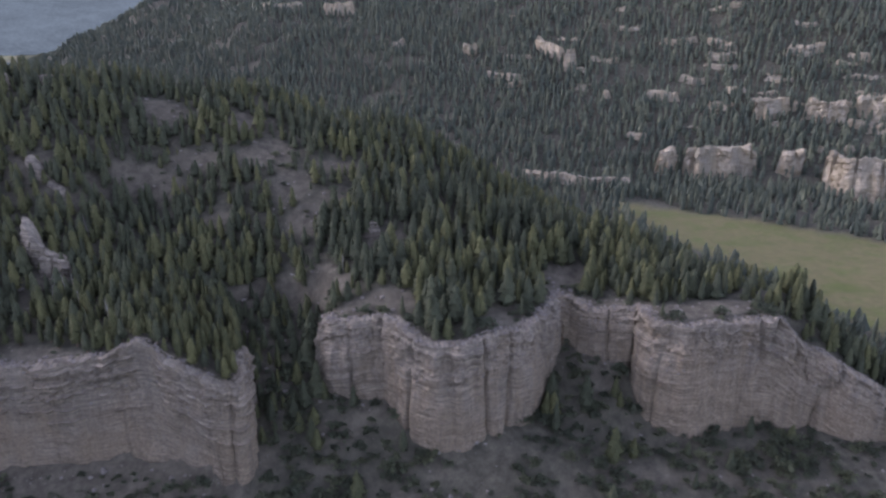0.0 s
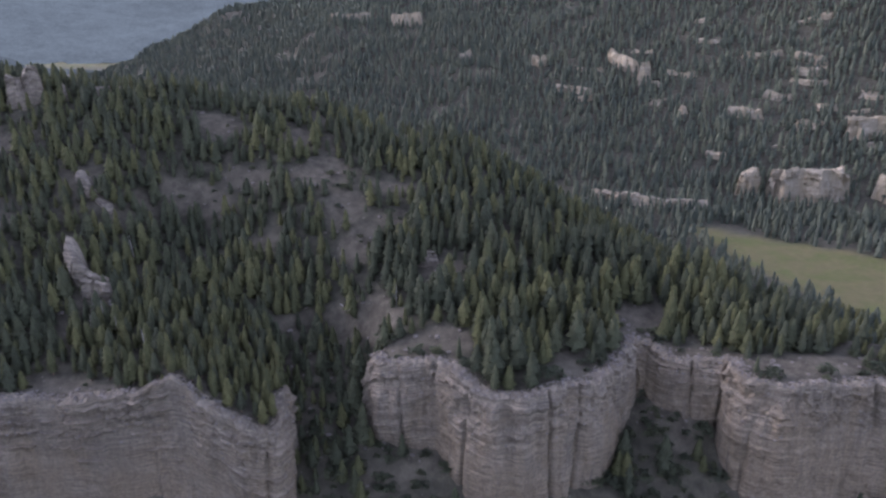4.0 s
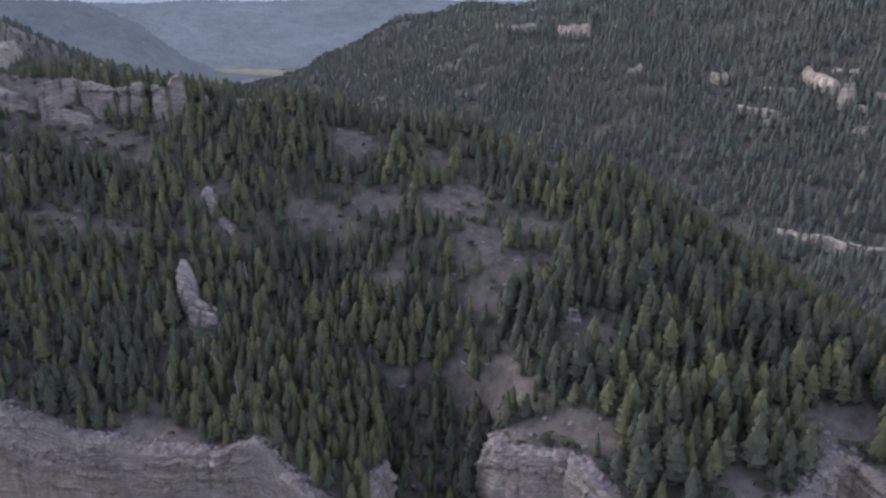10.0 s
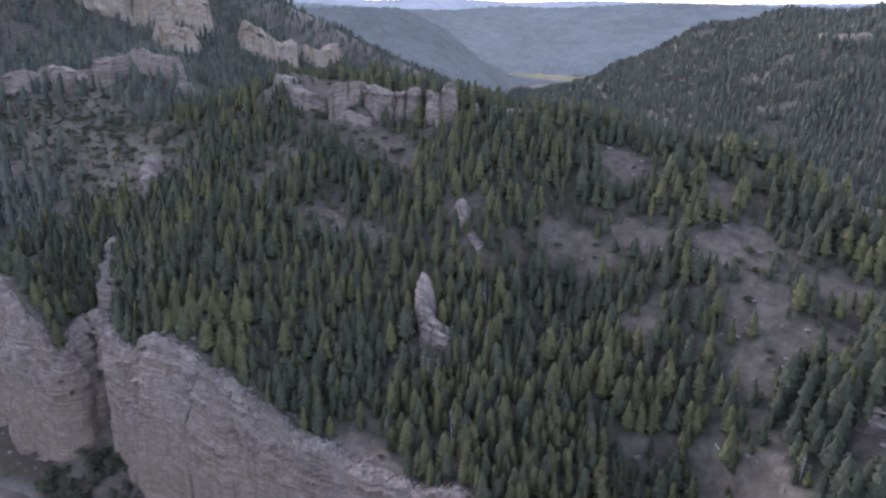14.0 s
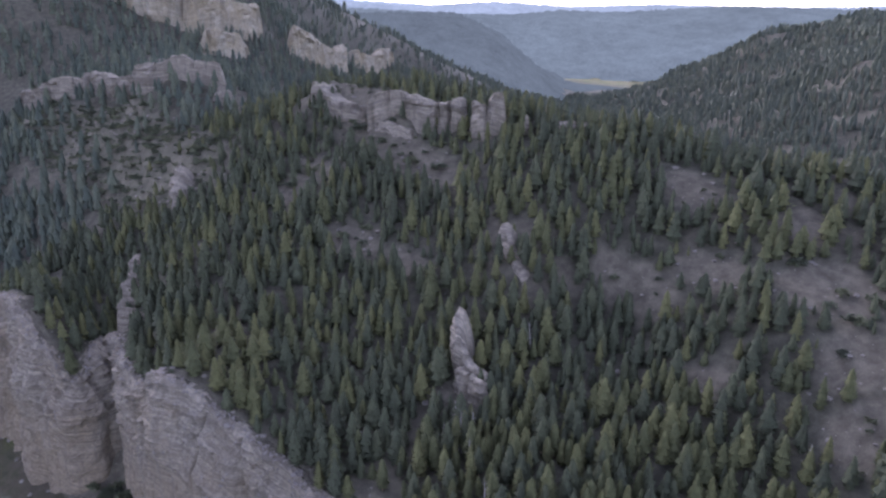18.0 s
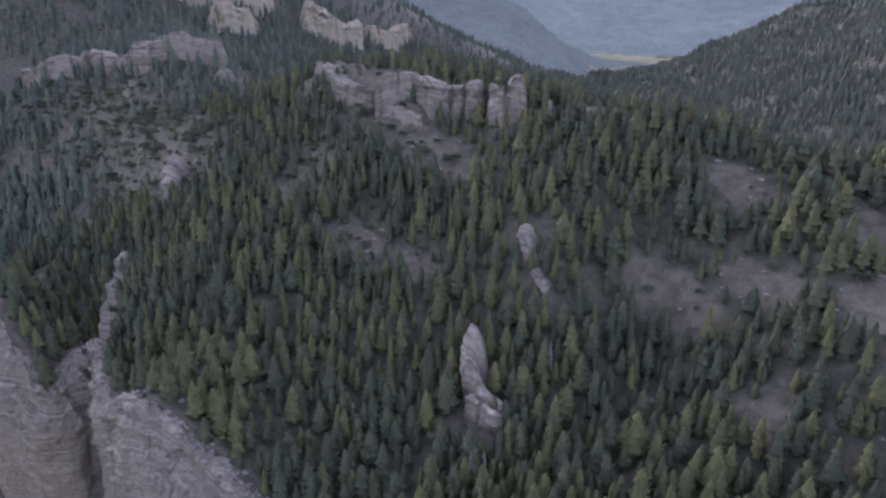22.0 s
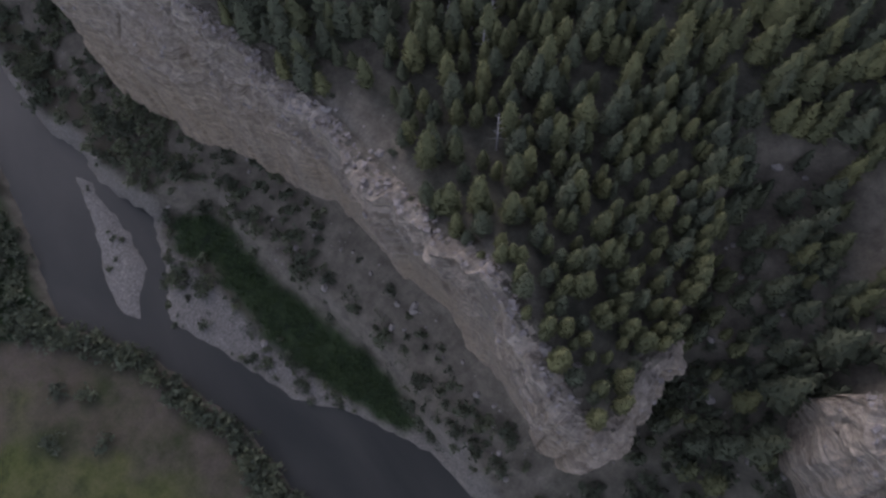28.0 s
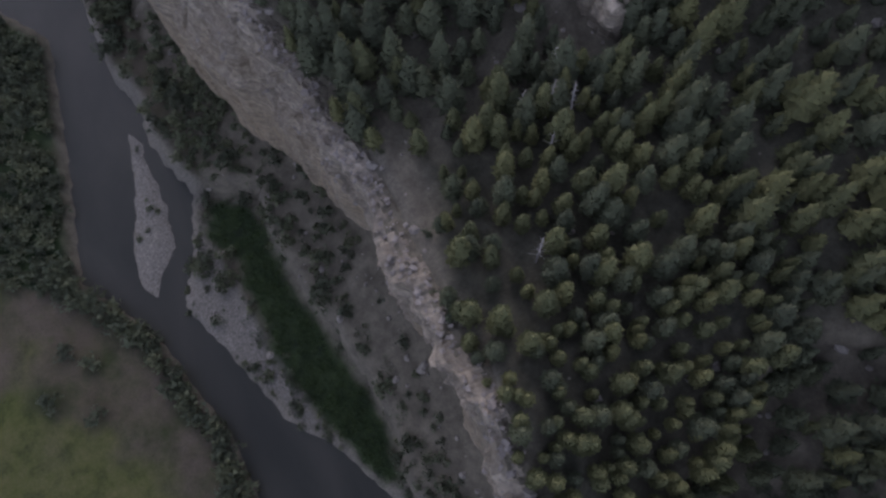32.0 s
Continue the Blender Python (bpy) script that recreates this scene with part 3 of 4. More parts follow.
def cliff(name, path, label, mat=ROCK, step=0.6, rise=None, lean=3.0, rough=1.0, back=4.0, bury=3.0, seed=0.0, joint=5.0, taper=0.0, shelves=0.5, fall=0.0):
    """A wall of bedded rock along a path, high ground on the left of its way. rise: its height where it stands on a slope of its own."""
    u, q = resample(path, step)
    d = np.gradient(q[:, :2], axis=0)
    for _ in range(6):
        d[1:-1] = (d[:-2] + 2 * d[1:-1] + d[2:]) / 4
    d /= np.hypot(*d.T)[:, None]
    out = np.stack([d[:, 1], -d[:, 0]], -1)
    foot = height(q[:, 0] + out[:, 0] * 2, q[:, 1] + out[:, 1] * 2)
    if rise is None:
        top = height(q[:, 0] - out[:, 0] * back, q[:, 1] - out[:, 1] * back)
        for _ in range(4):
            top[1:-1] = (top[:-2] + 2 * top[1:-1] + top[2:]) / 4
    else:
        ends = smooth(0, taper, u) * smooth(0, taper, u[-1] - u) if taper else 1.0
        top = foot + rise * ends * (1 - fall * u / u[-1]) * (0.93 + 0.16 * fbm(u / (2.5 * joint), seed, 0, 3) - 0.3 * (np.abs(vnoise(u / joint, seed + 4)) < 0.07))
    end = height(q[:, 0] - out[:, 0] * (back + 1.5), q[:, 1] - out[:, 1] * (back + 1.5))
    bare = top.copy()
    k = np.floor(u / 3.1 + 0.4 * vnoise(u / 4, seed))
    top = top + rough * (0.9 * fbm(u / 5, seed, 1.5, 3) + 1.1 * (hashed(k, k * 0 + 5, k * 0 + int(seed)) - 0.6)) * (1 if rise is None else 0.6)
    low = foot - bury
    rows = int(np.clip(np.max(top - low) / step, 6, 110))
    v = np.linspace(0, 1, rows)[:, None]
    z = low + v * (top - low)
    x, y = np.broadcast_to(q[:, 0], z.shape), np.broadcast_to(q[:, 1], z.shape)
    U = np.broadcast_to(u, z.shape)
    dip = bare.copy()
    for _ in range(160):
        dip[1:-1] = (dip[:-2] + 2 * dip[1:-1] + dip[2:]) / 4
    warp = z - (0.8 if rise is None else 0.25) * (dip - dip.mean()) + 1.2 * fbm(U / 25, z / 30, seed, 2)
    shelf = 0
    for depth in (2.6, 6.2, 9.8, 14.5, 18.5) if rise is None else ():
        under = dip - z - depth + 1.1 * fbm(U / 12, depth, seed, 3)
        shelf = shelf + shelves * smooth(-0.35, 0.4, vnoise(U / 13, 3 * depth + seed)) * smooth(-0.15, 0.15, under) * (0.85 * np.exp(-np.maximum(under, 0) / 1.1) + 0.15)
    beds = 0
    for thick, amp in ((5.5, 0.35), (2.1, 0.32), (0.9, 0.2)):
        layer = warp / thick + 0.35 * fbm(U / 14, z / 14, seed + thick, 3)
        k = np.floor(layer)
        f = smooth(0.75, 1.0, layer - k)
        a, b = hashed(k, k * 0 + 3, k * 0 + int(seed)), hashed(k + 1, k * 0 + 3, k * 0 + int(seed))
        beds = beds + amp * (a + (b - a) * f - 0.5)
    blocks = 0
    for thick, wide_, amp in ((6.5, 8.0, 1.6), (2.6, 3.6, 1.1), (1.2, 1.6, 0.6)):
        k = np.floor(warp / thick + 0.3)
        c = np.floor((U + 40 * hashed(k, k * 0 + 1, k * 0 + int(seed))) / wide_ + 0.35 * vnoise(U / 3, z / 3, seed))
        blocks = blocks + amp * (hashed(c, k, k * 0 + int(seed) + 9) - 0.5)
    columns = 0
    for wide_, amp in ((11.0, 1.8), (5.0, 1.2), (2.2, 0.6)):
        lane = U / wide_ + 0.12 * fbm(U / 6, z / 11, seed + wide_, 3) + 0.012 * z
        k = np.floor(lane)
        f = smooth(0.7, 1.0, lane - k)
        a, b = hashed(k, k * 0 + 7, k * 0 + int(seed)), hashed(k + 1, k * 0 + 7, k * 0 + int(seed))
        columns = columns + amp * (a + (b - a) * f - 0.5)
    cracks = -1.9 * (1 - np.abs(vnoise(U / (joint * 2.2), z / 90, seed + 2))) ** 14
    mass = 2.4 * fbm(U / 17, z / 40, seed + 1, 3) + 1.1 * fbm(U / 5, z / 8, seed + 3, 4) + columns
    grain = blocks + 0.5 * fbm(x / 1.3 + U / 1.3, z / 0.9, seed + 5, 3)
    if not isinstance(lean, float):
        lean = np.interp(q[:, 0], *np.array(lean).T)
    off = lean * (0.35 * (1 - v) + 0.65 * smooth(1.0, 0.62, v)) + rough * (cracks + mass + shelf + (beds + grain) * (0.25 + 0.75 * smooth(0.55, 0.8, v)) * (0.3 + 0.7 * smooth(1.0, 0.93, v))) + 0.7
    off = np.maximum(off, -0.6)
    X, Y = x + off * out[:, 0], y + off * out[:, 1]
    if rise is None:
        LEDGES.append(np.stack([X, Y, z], -1)[int(rows * 0.62):].reshape(-1, 3))
    vx, vy, vz = [X], [Y], [z]
    brow = off[-1].copy()
    for _ in range(12 if rise is None else 2):
        brow[1:-1] = (brow[:-2] + 2 * brow[1:-1] + brow[2:]) / 4
    for k, f in enumerate(np.linspace(0.1, 1, 10)):
        inn = brow * (1 - f) - (back + 1.5) * f + rough * 0.7 * fbm(u / 1.7, f * 5.0, seed + 8, 3) * (1 - f)
        lx, ly = q[:, 0] + inn * out[:, 0], q[:, 1] + inn * out[:, 1]
        if rise is None:
            lz = (top * (1 - 2.5 * f) + bare * 2.5 * f if f < 0.4 else bare) * (1 - f) + end * f + 0.8 * rough * fbm(lx / 0.9, ly / 0.9, seed, 4) * (1 - f * f) + 0.7 * rough * (hashed(np.floor(lx / 1.3), np.floor(ly / 1.1), np.floor(lx * 0)) - 0.5) * (1 - f) + 0.35 * (1 - f) - 0.8 * f ** 4
        else:
            lz = top + (height(lx, ly) - 1.0 - top) * f ** 3 + 0.9 * rough * fbm(lx / 1.5, ly / 1.5, seed, 3) * (1 - f)
        vx.append(lx[None]), vy.append(ly[None]), vz.append(lz[None])
    X, Y, Z = np.vstack(vx), np.vstack(vy), np.vstack(vz)
    if rise is None:
        RIMTOP.append(np.stack([X, Y, Z], -1)[rows:rows + 6].reshape(-1, 3))
    me = mesh_of(name, np.stack([X, Y, Z], -1).reshape(-1, 3), grid_faces(*X.shape), mat, False)
    level = np.vstack([warp] + [warp[-1:]] * 10)
    for key, values in (("bed", level), ("along", np.broadcast_to(u, X.shape))):
        at = me.attributes.new(key, 'FLOAT', 'POINT')
        at.data.foreach_set("value", values.astype(np.float32).ravel())
    if rise is None:
        me.materials.append(GROUND)
        slots = np.zeros((X.shape[0] - 1, X.shape[1] - 1), np.int32)
        lane, step_in = np.meshgrid(np.arange(slots.shape[1]) // 2, np.arange(slots.shape[0] - rows))
        slots[rows:] = hashed(lane, step_in, np.zeros(1)) < step_in / 5.0 - 0.25 + 0.5 * vnoise(lane / 6.0, seed)
        me.polygons.foreach_set("material_index", slots.ravel())
    return tagged(new(name, me), label, "cliff", kind="structure")


cliff("cliff_far_west", RIM_FAR_WEST[1:10], "pale bedded limestone wall above the river bend", step=0.75, lean=5.0, seed=11, rough=1.6)
cliff("cliff_west", RIM_FAR_WEST[9:] + RIM_WEST[:-2], "long bedded grey limestone cliff with ledges, under pines", shelves=1.3, lean=[(-251, 2.0), (-215, 2.0), (-200, 3.5), (-178, 5.0), (-163, 6.0), (-150, 3.5), (-140, 0.5), (-130, -2.6), (-95, -2.6), (-80, -1.0), (-60, 0.5)], seed=1, step=0.55)
cliff("cliff_middle", [(-40.5, 208)] + RIM_MID[5:], "bulging grey limestone cliff with a projecting buttress", lean=1.8, seed=2, step=0.55)
cliff("cliff_east", [(36.5, 219), (40, 224)] + RIM_EAST, "grey and ochre limestone cliff with a bare flat top", lean=1.5, seed=3, step=0.55)


# ---------------------------------------------------------------- outcrops on the hills
def outcrop(path, rise, label, mat=ROCK, seed=0.0, step=0.8, **more):
    ob = cliff("rock_outcrop", path, label, mat, step=step, rise=rise, seed=seed, taper=more.pop("taper", 6.0), lean=more.pop("lean", 1.0), bury=2.0, **more)
    ob["kind"] = ""
    del ob["kind"]
    ob["category"] = "rock"
    return ob


SUMMIT = "summit wall of pale jointed limestone"
outcrop([(-248, 283), (-240, 285), (-229, 288.5), (-219, 292), (-208, 297)], 14, SUMMIT, seed=21, back=9, taper=2, joint=3, rough=1.15, step=0.5)
outcrop([(-243, 279), (-234, 281), (-224, 284)], 6, "lower limestone step below the summit wall", seed=24, back=5, taper=2, step=0.6)
outcrop([(-279, 277), (-270, 276.5), (-260, 278), (-250, 282)], 10, "low ochre-capped limestone ledge on the summit", seed=20, back=8, taper=3, step=0.6)
outcrop([(-205, 296), (-201, 294.5), (-196.5, 297), (-195, 302)], 15, "free-standing pale limestone tower beside the summit wall", seed=22, taper=1.6, back=5, joint=2.5, step=0.45)
outcrop([(-143, 229), (-142, 224.5), (-139, 221.5), (-133, 220), (-126.5, 221)], 14, "pale limestone fin standing among the pines", seed=23, taper=0.5, back=3.5, joint=4, rough=1.15, step=0.45, fall=0.4)
outcrop([(-135, 220), (-130, 218.5), (-125, 220)], 8, "low broken limestone step at the fin's foot", seed=25, taper=1.0, back=3, joint=3, rough=1.2, step=0.5)
outcrop([(-157, 263), (-153, 258), (-147, 255), (-141, 254)], 6, "small pale limestone fin among pines", seed=27, taper=1.0, back=2, joint=9, step=0.5, fall=0.75)
outcrop([(-180, 312), (-176, 310), (-170, 316), (-164, 318)], 6, "broken limestone knob on the wooded crest", seed=28, taper=2, back=5)
outcrop([(-188, 305), (-186, 303), (-184, 305)], 8, "slim limestone pillar on the wooded crest", seed=29, taper=1.2, back=2.5)
outcrop([(-31, 249), (-27, 247), (-23, 248)], 5, "split pale boulder outcrop in the scree lane", seed=30, taper=1.5, back=4)
outcrop([(-25, 234), (-21, 231), (-16, 231), (-11, 234)], 4, "low pale ledge in the scree lane", seed=31, taper=2, back=5)
SPINE = "jagged limestone spine on the ravine's edge"
outcrop([(-276, 196), (-270, 189), (-262, 184), (-254, 180)], 10, SPINE, seed=32, taper=3, back=5, rough=1.7, joint=3, step=0.6)
outcrop([(-250, 180), (-243, 175), (-236, 171), (-228, 170)], 11, SPINE, seed=33, taper=3, back=5, rough=1.7, joint=3, step=0.6)
outcrop([(-300, 226), (-293, 218), (-284, 212)], 10, SPINE, seed=34, taper=3, back=5, rough=1.7, joint=3, step=0.6)
BAND = "broken band of pale limestone across the dry slope"
for k, (path, rise) in enumerate([([(-560, 236), (-520, 232), (-489, 238), (-470, 250)], 15), ([(-483, 250), (-455, 255), (-425, 260), (-400, 257), (-380, 270), (-368, 284)], 14),
                                  ([(-362, 270), (-356, 273), (-352, 281)], 9), ([(-445, 278), (-425, 276), (-400, 277)], 8)]):
    outcrop(path, rise, BAND, seed=35 + k, step=0.9, back=9, taper=5, joint=7, rough=1.9)
LOOM = "great pale cliff high on the hazy mountainside"
for k, (path, rise) in enumerate([([(-705, 316), (-660, 330), (-620, 352), (-597, 370)], 32), ([(-600, 366), (-591, 392), (-600, 425), (-614, 452)], 32), ([(-606, 468), (-594, 500), (-612, 535), (-642, 562)], 28),
                                  ([(-676, 596), (-680, 630), (-700, 676)], 24), ([(-560, 362), (-556, 380), (-566, 408)], 24)]):
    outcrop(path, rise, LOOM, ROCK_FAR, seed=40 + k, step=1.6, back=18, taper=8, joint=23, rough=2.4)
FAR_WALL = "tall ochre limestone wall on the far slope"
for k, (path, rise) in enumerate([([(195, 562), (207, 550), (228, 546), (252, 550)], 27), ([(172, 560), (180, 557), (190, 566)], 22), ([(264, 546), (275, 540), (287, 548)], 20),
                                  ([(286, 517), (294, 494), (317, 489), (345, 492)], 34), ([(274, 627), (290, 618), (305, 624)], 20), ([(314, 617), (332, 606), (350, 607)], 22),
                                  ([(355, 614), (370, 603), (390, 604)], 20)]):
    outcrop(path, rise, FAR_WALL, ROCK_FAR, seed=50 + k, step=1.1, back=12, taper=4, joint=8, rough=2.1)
LEDGE = "small pale rock ledge among the forest"
for k, (path, rise) in enumerate([([(60, 553), (88, 541), (117, 529), (148, 528)], 9), ([(190, 672), (205, 664), (222, 664)], 12), ([(224, 758), (242, 750), (262, 747)], 9), ([(266, 742), (278, 728), (292, 719)], 9),
                                  ([(333, 706), (350, 699), (370, 700)], 11), ([(100, 792), (112, 768), (124, 752)], 15), ([(124, 746), (131, 740), (138, 742)], 20), ([(-61, 831), (-52, 830), (-42, 840)], 10),
                                  ([(-246, 997), (-215, 985), (-185, 992)], 10), ([(-157, 960), (-135, 944), (-111, 942)], 16), ([(45, 748), (60, 735), (77, 719)], 7),
                                  ([(20, 800), (32, 790), (40, 795)], 12), ([(230, 700), (240, 690), (255, 688)], 9)]):
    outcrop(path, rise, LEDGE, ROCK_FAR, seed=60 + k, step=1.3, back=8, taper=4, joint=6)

crag_rng = np.random.default_rng(31)
for k in range(50):
    x, y = 60 + 340 * crag_rng.random(), 600 + 270 * crag_rng.random()
    if k >= 26:
        x, y = 235 + 165 * crag_rng.random(), 530 + 150 * crag_rng.random()
    reach, drop = 4 + 12 * crag_rng.random(), 3 + 5 * crag_rng.random()
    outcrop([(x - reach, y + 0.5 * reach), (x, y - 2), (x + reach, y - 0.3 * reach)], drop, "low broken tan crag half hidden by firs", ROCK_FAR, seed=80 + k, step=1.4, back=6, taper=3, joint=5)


# ---------------------------------------------------------------- distant ridges
def ridge(name, far, depth, skyline, mat, label, seed):
    """A long hill on the horizon, with its skyline given as degrees left of north and degrees up from the flight's height."""
    az = np.arange(skyline[0][0], skyline[-1][0], 0.1)
    up = np.interp(az, *np.array(skyline).T)
    v = np.linspace(-0.25, 1, 36)[:, None]
    r = far - np.maximum(v, -0.25) * depth
    x, y = -27 - np.sin(np.radians(az)) * r, 110 + np.cos(np.radians(az)) * r
    crest = 146 + far * np.tan(np.radians(up)) 
    tips = (5 * fbm(az * 6, seed, 0, 3) + 4 * np.abs(vnoise(az * 9, seed + 3))) * np.clip(1 - np.abs(v) * 25, 0, 1)
    z = tips + crest * (1 - np.abs(v) ** 1.2) - 5 + far * 0.012 * fbm(az * 0.35, v * 3.0, seed, 5) * np.minimum(1, np.abs(v) * 4)
    return tagged(new(name, mesh_of(name, np.stack([x, y, z], -1).reshape(-1, 3), grid_faces(*x.shape), mat, True)), label, "backdrop", kind="structure")


ridge("backdrop_spur", 1750, 700, [(36, -4.8), (37.1, -3.9), (38.9, -2.6), (41.6, -0.4), (45, 1.0), (50, 1.0), (54, 0.9), (58, 1.3), (70, 2.5)], HAZE_NEAR, "wooded spur down the valley, haze painted as glow", 3.0)
ridge("backdrop_ridge", 2900, 900, [(-8, 1.5), (8, 1.2), (16, 1.1), (20, 1.3), (25, 1.45), (29, 1.2), (33, 1.0), (37, 1.15), (41, 0.8), (46, 0.9), (52, 1.2), (60, 1.5), (75, 2.0)], HAZE, "wooded ridge across the valley, blue haze painted as glow", 5.0)
ridge("backdrop_far", 4300, 900, [(-10, 1.2), (5, 1.4), (20, 1.3), (30, 1.55), (36, 1.4), (42, 1.75), (47, 1.5), (54, 1.9), (75, 1.5)], HAZE_FAR, "mountains on the horizon, pale blue haze painted as glow", 8.0)


# ---------------------------------------------------------------- trees
def needle_crown(rng, tall, wide, levels, branches, tufts, base=0.12, peak=0.7, tuft=0.6, rings=6, sides=7):
    """Places, triangles and soft normals of a conifer's crown: whorls of branches set with tufts of needles round overlapping skirts."""
    tris, soft = [], []

    def reach(g):
        return wide * (max(1 - g, 0.0) ** peak) * (0.6 + 0.4 * min(1, g / 0.14)) + 0.012 * tall

    def add(tri, shake):
        tri = np.array(tri)
        n = tri * (1, 1, 0) + np.array([0, 0, 0.42 * wide])
        n = n + shake * wide
        n /= np.linalg.norm(n, axis=1)[:, None]
        if np.dot(np.cross(tri[1] - tri[0], tri[2] - tri[0]), n.sum(0)) < 0:
            tri, n = tri[::-1], n[::-1]
        tris.append(tri), soft.append(n)

    for i in range(levels):
        g = (i + 0.6 * rng.random()) / levels
        f = base + (1 - base) * g
        turn, count = rng.random() * 6.28, max(3, int(branches * (0.4 + 0.6 * (1 - g))))
        for b in range(count):
            a = turn + 6.283 * (b + 0.5 * rng.random()) / count
            length = reach(g) * (0.78 + 0.36 * rng.random())
            shake = (rng.random(3) - 0.5) * 0.5
            for k in range(tufts):
                e = 0.5 + 0.5 * (k + rng.random()) / tufts
                b_ = a + (rng.random() - 0.5) * 4.0 / count
                s = tuft * (0.55 + 0.6 * rng.random()) * (0.5 + 0.5 * (1 - g))
                c = np.array([math.cos(b_) * length * e, math.sin(b_) * length * e, f * tall - 0.12 * length * e]) + (rng.random(3) - 0.5) * s * 0.4
                o = np.array([math.cos(b_), math.sin(b_), 0.15 + 0.9 * g])
                side = np.array([-math.sin(b_), math.cos(b_), (rng.random() - 0.5) * 0.9])
                add([c - o * s * 0.5 - side * s * 0.5, c - o * s * 0.4 + side * s * 0.5, c + o * s * 0.6 + (rng.random(3) - 0.5) * s * 0.5], shake)
    for i in range(rings):
        g0, g1 = i / rings, min(1.0, (i + 1.7) / rings)
        low, high = base + (1 - base) * g0, base + (1 - base) * g1
        ring = []
        for j in range(sides):
            a = 6.283 * (j + 0.5 * (i % 2)) / sides
            r = 0.86 * reach(g0) * (0.78 + 0.4 * rng.random())
            ring.append(np.array([math.cos(a) * r, math.sin(a) * r, low * tall - 0.05 * wide * rng.random()]))
        for j in range(sides):
            add([ring[j], ring[(j + 1) % sides], np.array([0, 0, high * tall])], (rng.random(3) - 0.5) * 0.2)
    v = np.array(tris).reshape(-1, 3)
    return v, np.arange(len(v)).reshape(-1, 3), np.array(soft).reshape(-1, 3)


def trunk_shape(tall, thick, sides=6):
    rings = [(0.0, 1.25), (0.08, 1.0), (0.5, 0.65), (0.97, 0.08)]
    v = np.array([[math.cos(6.283 * j / sides) * thick * k, math.sin(6.283 * j / sides) * thick * k, f * tall - (0.6 if f == 0 else 0)] for f, k in rings for j in range(sides)])
    faces = []
    for i in range(len(rings) - 1):
        for j in range(sides):
            a, b = i * sides + j, i * sides + (j + 1) % sides
            faces.append([a, b, b + sides, a + sides])
    return v, np.array(faces)


def scatter(rng, x0, x1, y0, y1, gap):
    nx, ny = int((x1 - x0) / gap), int((y1 - y0) / gap)
    X, Y = np.meshgrid(x0 + gap * (np.arange(nx) + 0.5), y0 + gap * (np.arange(ny) + 0.5))
    X = X.ravel() + (rng.random(X.size) - 0.5) * gap * 0.95
    Y = Y.ravel() + (rng.random(Y.size) - 0.5) * gap * 0.95
    return X, Y


def stuff(name, label, shapes, X, Y, Z, scale, wide, rng, mat, category="trees"):
    """Many plants or stones joined into one mesh, each with a tone of its own."""
    vs, fs, ns, ts, base = [], [], [], [], 0
    pick = rng.integers(0, len(shapes), len(X))
    turn = rng.random(len(X)) * 6.283
    tone = rng.random(len(X))
    for k, (v, f, *soft) in enumerate(shapes):
        m = np.nonzero(pick == k)[0]
        if not len(m):
            continue
        c, s = np.cos(turn[m])[:, None], np.sin(turn[m])[:, None]
        sc, wd = scale[m][:, None], (scale[m] * wide[m])[:, None]
        px = (v[None, :, 0] * c - v[None, :, 1] * s) * wd + X[m][:, None]
        py = (v[None, :, 0] * s + v[None, :, 1] * c) * wd + Y[m][:, None]
        pz = v[None, :, 2] * sc + Z[m][:, None]
        vs.append(np.stack([px, py, pz], -1).reshape(-1, 3))
        for n in soft:
            ns.append(np.stack([n[None, :, 0] * c - n[None, :, 1] * s, n[None, :, 0] * s + n[None, :, 1] * c, n[None, :, 2] + 0 * c], -1).reshape(-1, 3))
        ts.append(np.repeat(tone[m], len(v)))
        fs.append((f[None] + (np.arange(len(m)) * len(v))[:, None, None] + base).reshape(-1, 3))
        base += len(m) * len(v)
    me = mesh_of(name, np.vstack(vs), np.vstack(fs), mat, False, np.vstack(ns) if ns else None)
    me.attributes.new("tone", 'FLOAT', 'POINT').data.foreach_set("value", np.concatenate(ts).astype(np.float32))
    return tagged(new(name, me), label, category, kind="stuff")


rng = np.random.default_rng(7)
UNIT_MID = [needle_crown(rng, 1.0, 0.2 + 0.016 * k, 9, 8, 3, 0.06, 0.6 + 0.1 * (k % 3), 0.09) for k in range(6)]
UNIT_BACK = [needle_crown(rng, 1.0, 0.21 + 0.016 * k, 6, 6, 2, 0.06, 0.6 + 0.1 * (k % 3), 0.115, 5, 6) for k in range(6)]
UNIT_FAR = [needle_crown(rng, 1.0, 0.18 + 0.02 * k, 3, 4, 1, 0.06, 0.75, 0.14, 3, 5) for k in range(6)]


def tree_sites(x0, x1, y0, y1, gap, low=3.6):
    X, Y = scatter(rng, x0, x1, y0, y1, gap)
    s = inside(HIGH_GROUND, X, Y)
    wood = fbm(X / 22, Y / 22, 9.0, 3) + 0.55
    keep = (s > low) & (rng.random(len(X)) > openness(X, Y) * np.where(X < -285, 0.86, 1.02)) & (rng.random(len(X)) < np.clip(wood * 2.6, 0.12, 1))
    X, Y = X[keep], Y[keep]
    Z = height(X, Y)
    keep = inside(MEADOW, X, Y) < -2
    return X[keep], Y[keep], Z[keep]


NX, NY, NZ = tree_sites(-335, 175, 156, 350, 3.65)
keep = ~((NX > -152) & (NX < -50) & (NY < 226))
PX, PY, PZ = tree_sites(-152, -50, 160, 226, 2.75, 2.4)
thin_out = (PX > -95) | (rng.random(len(PX)) < 0.74)
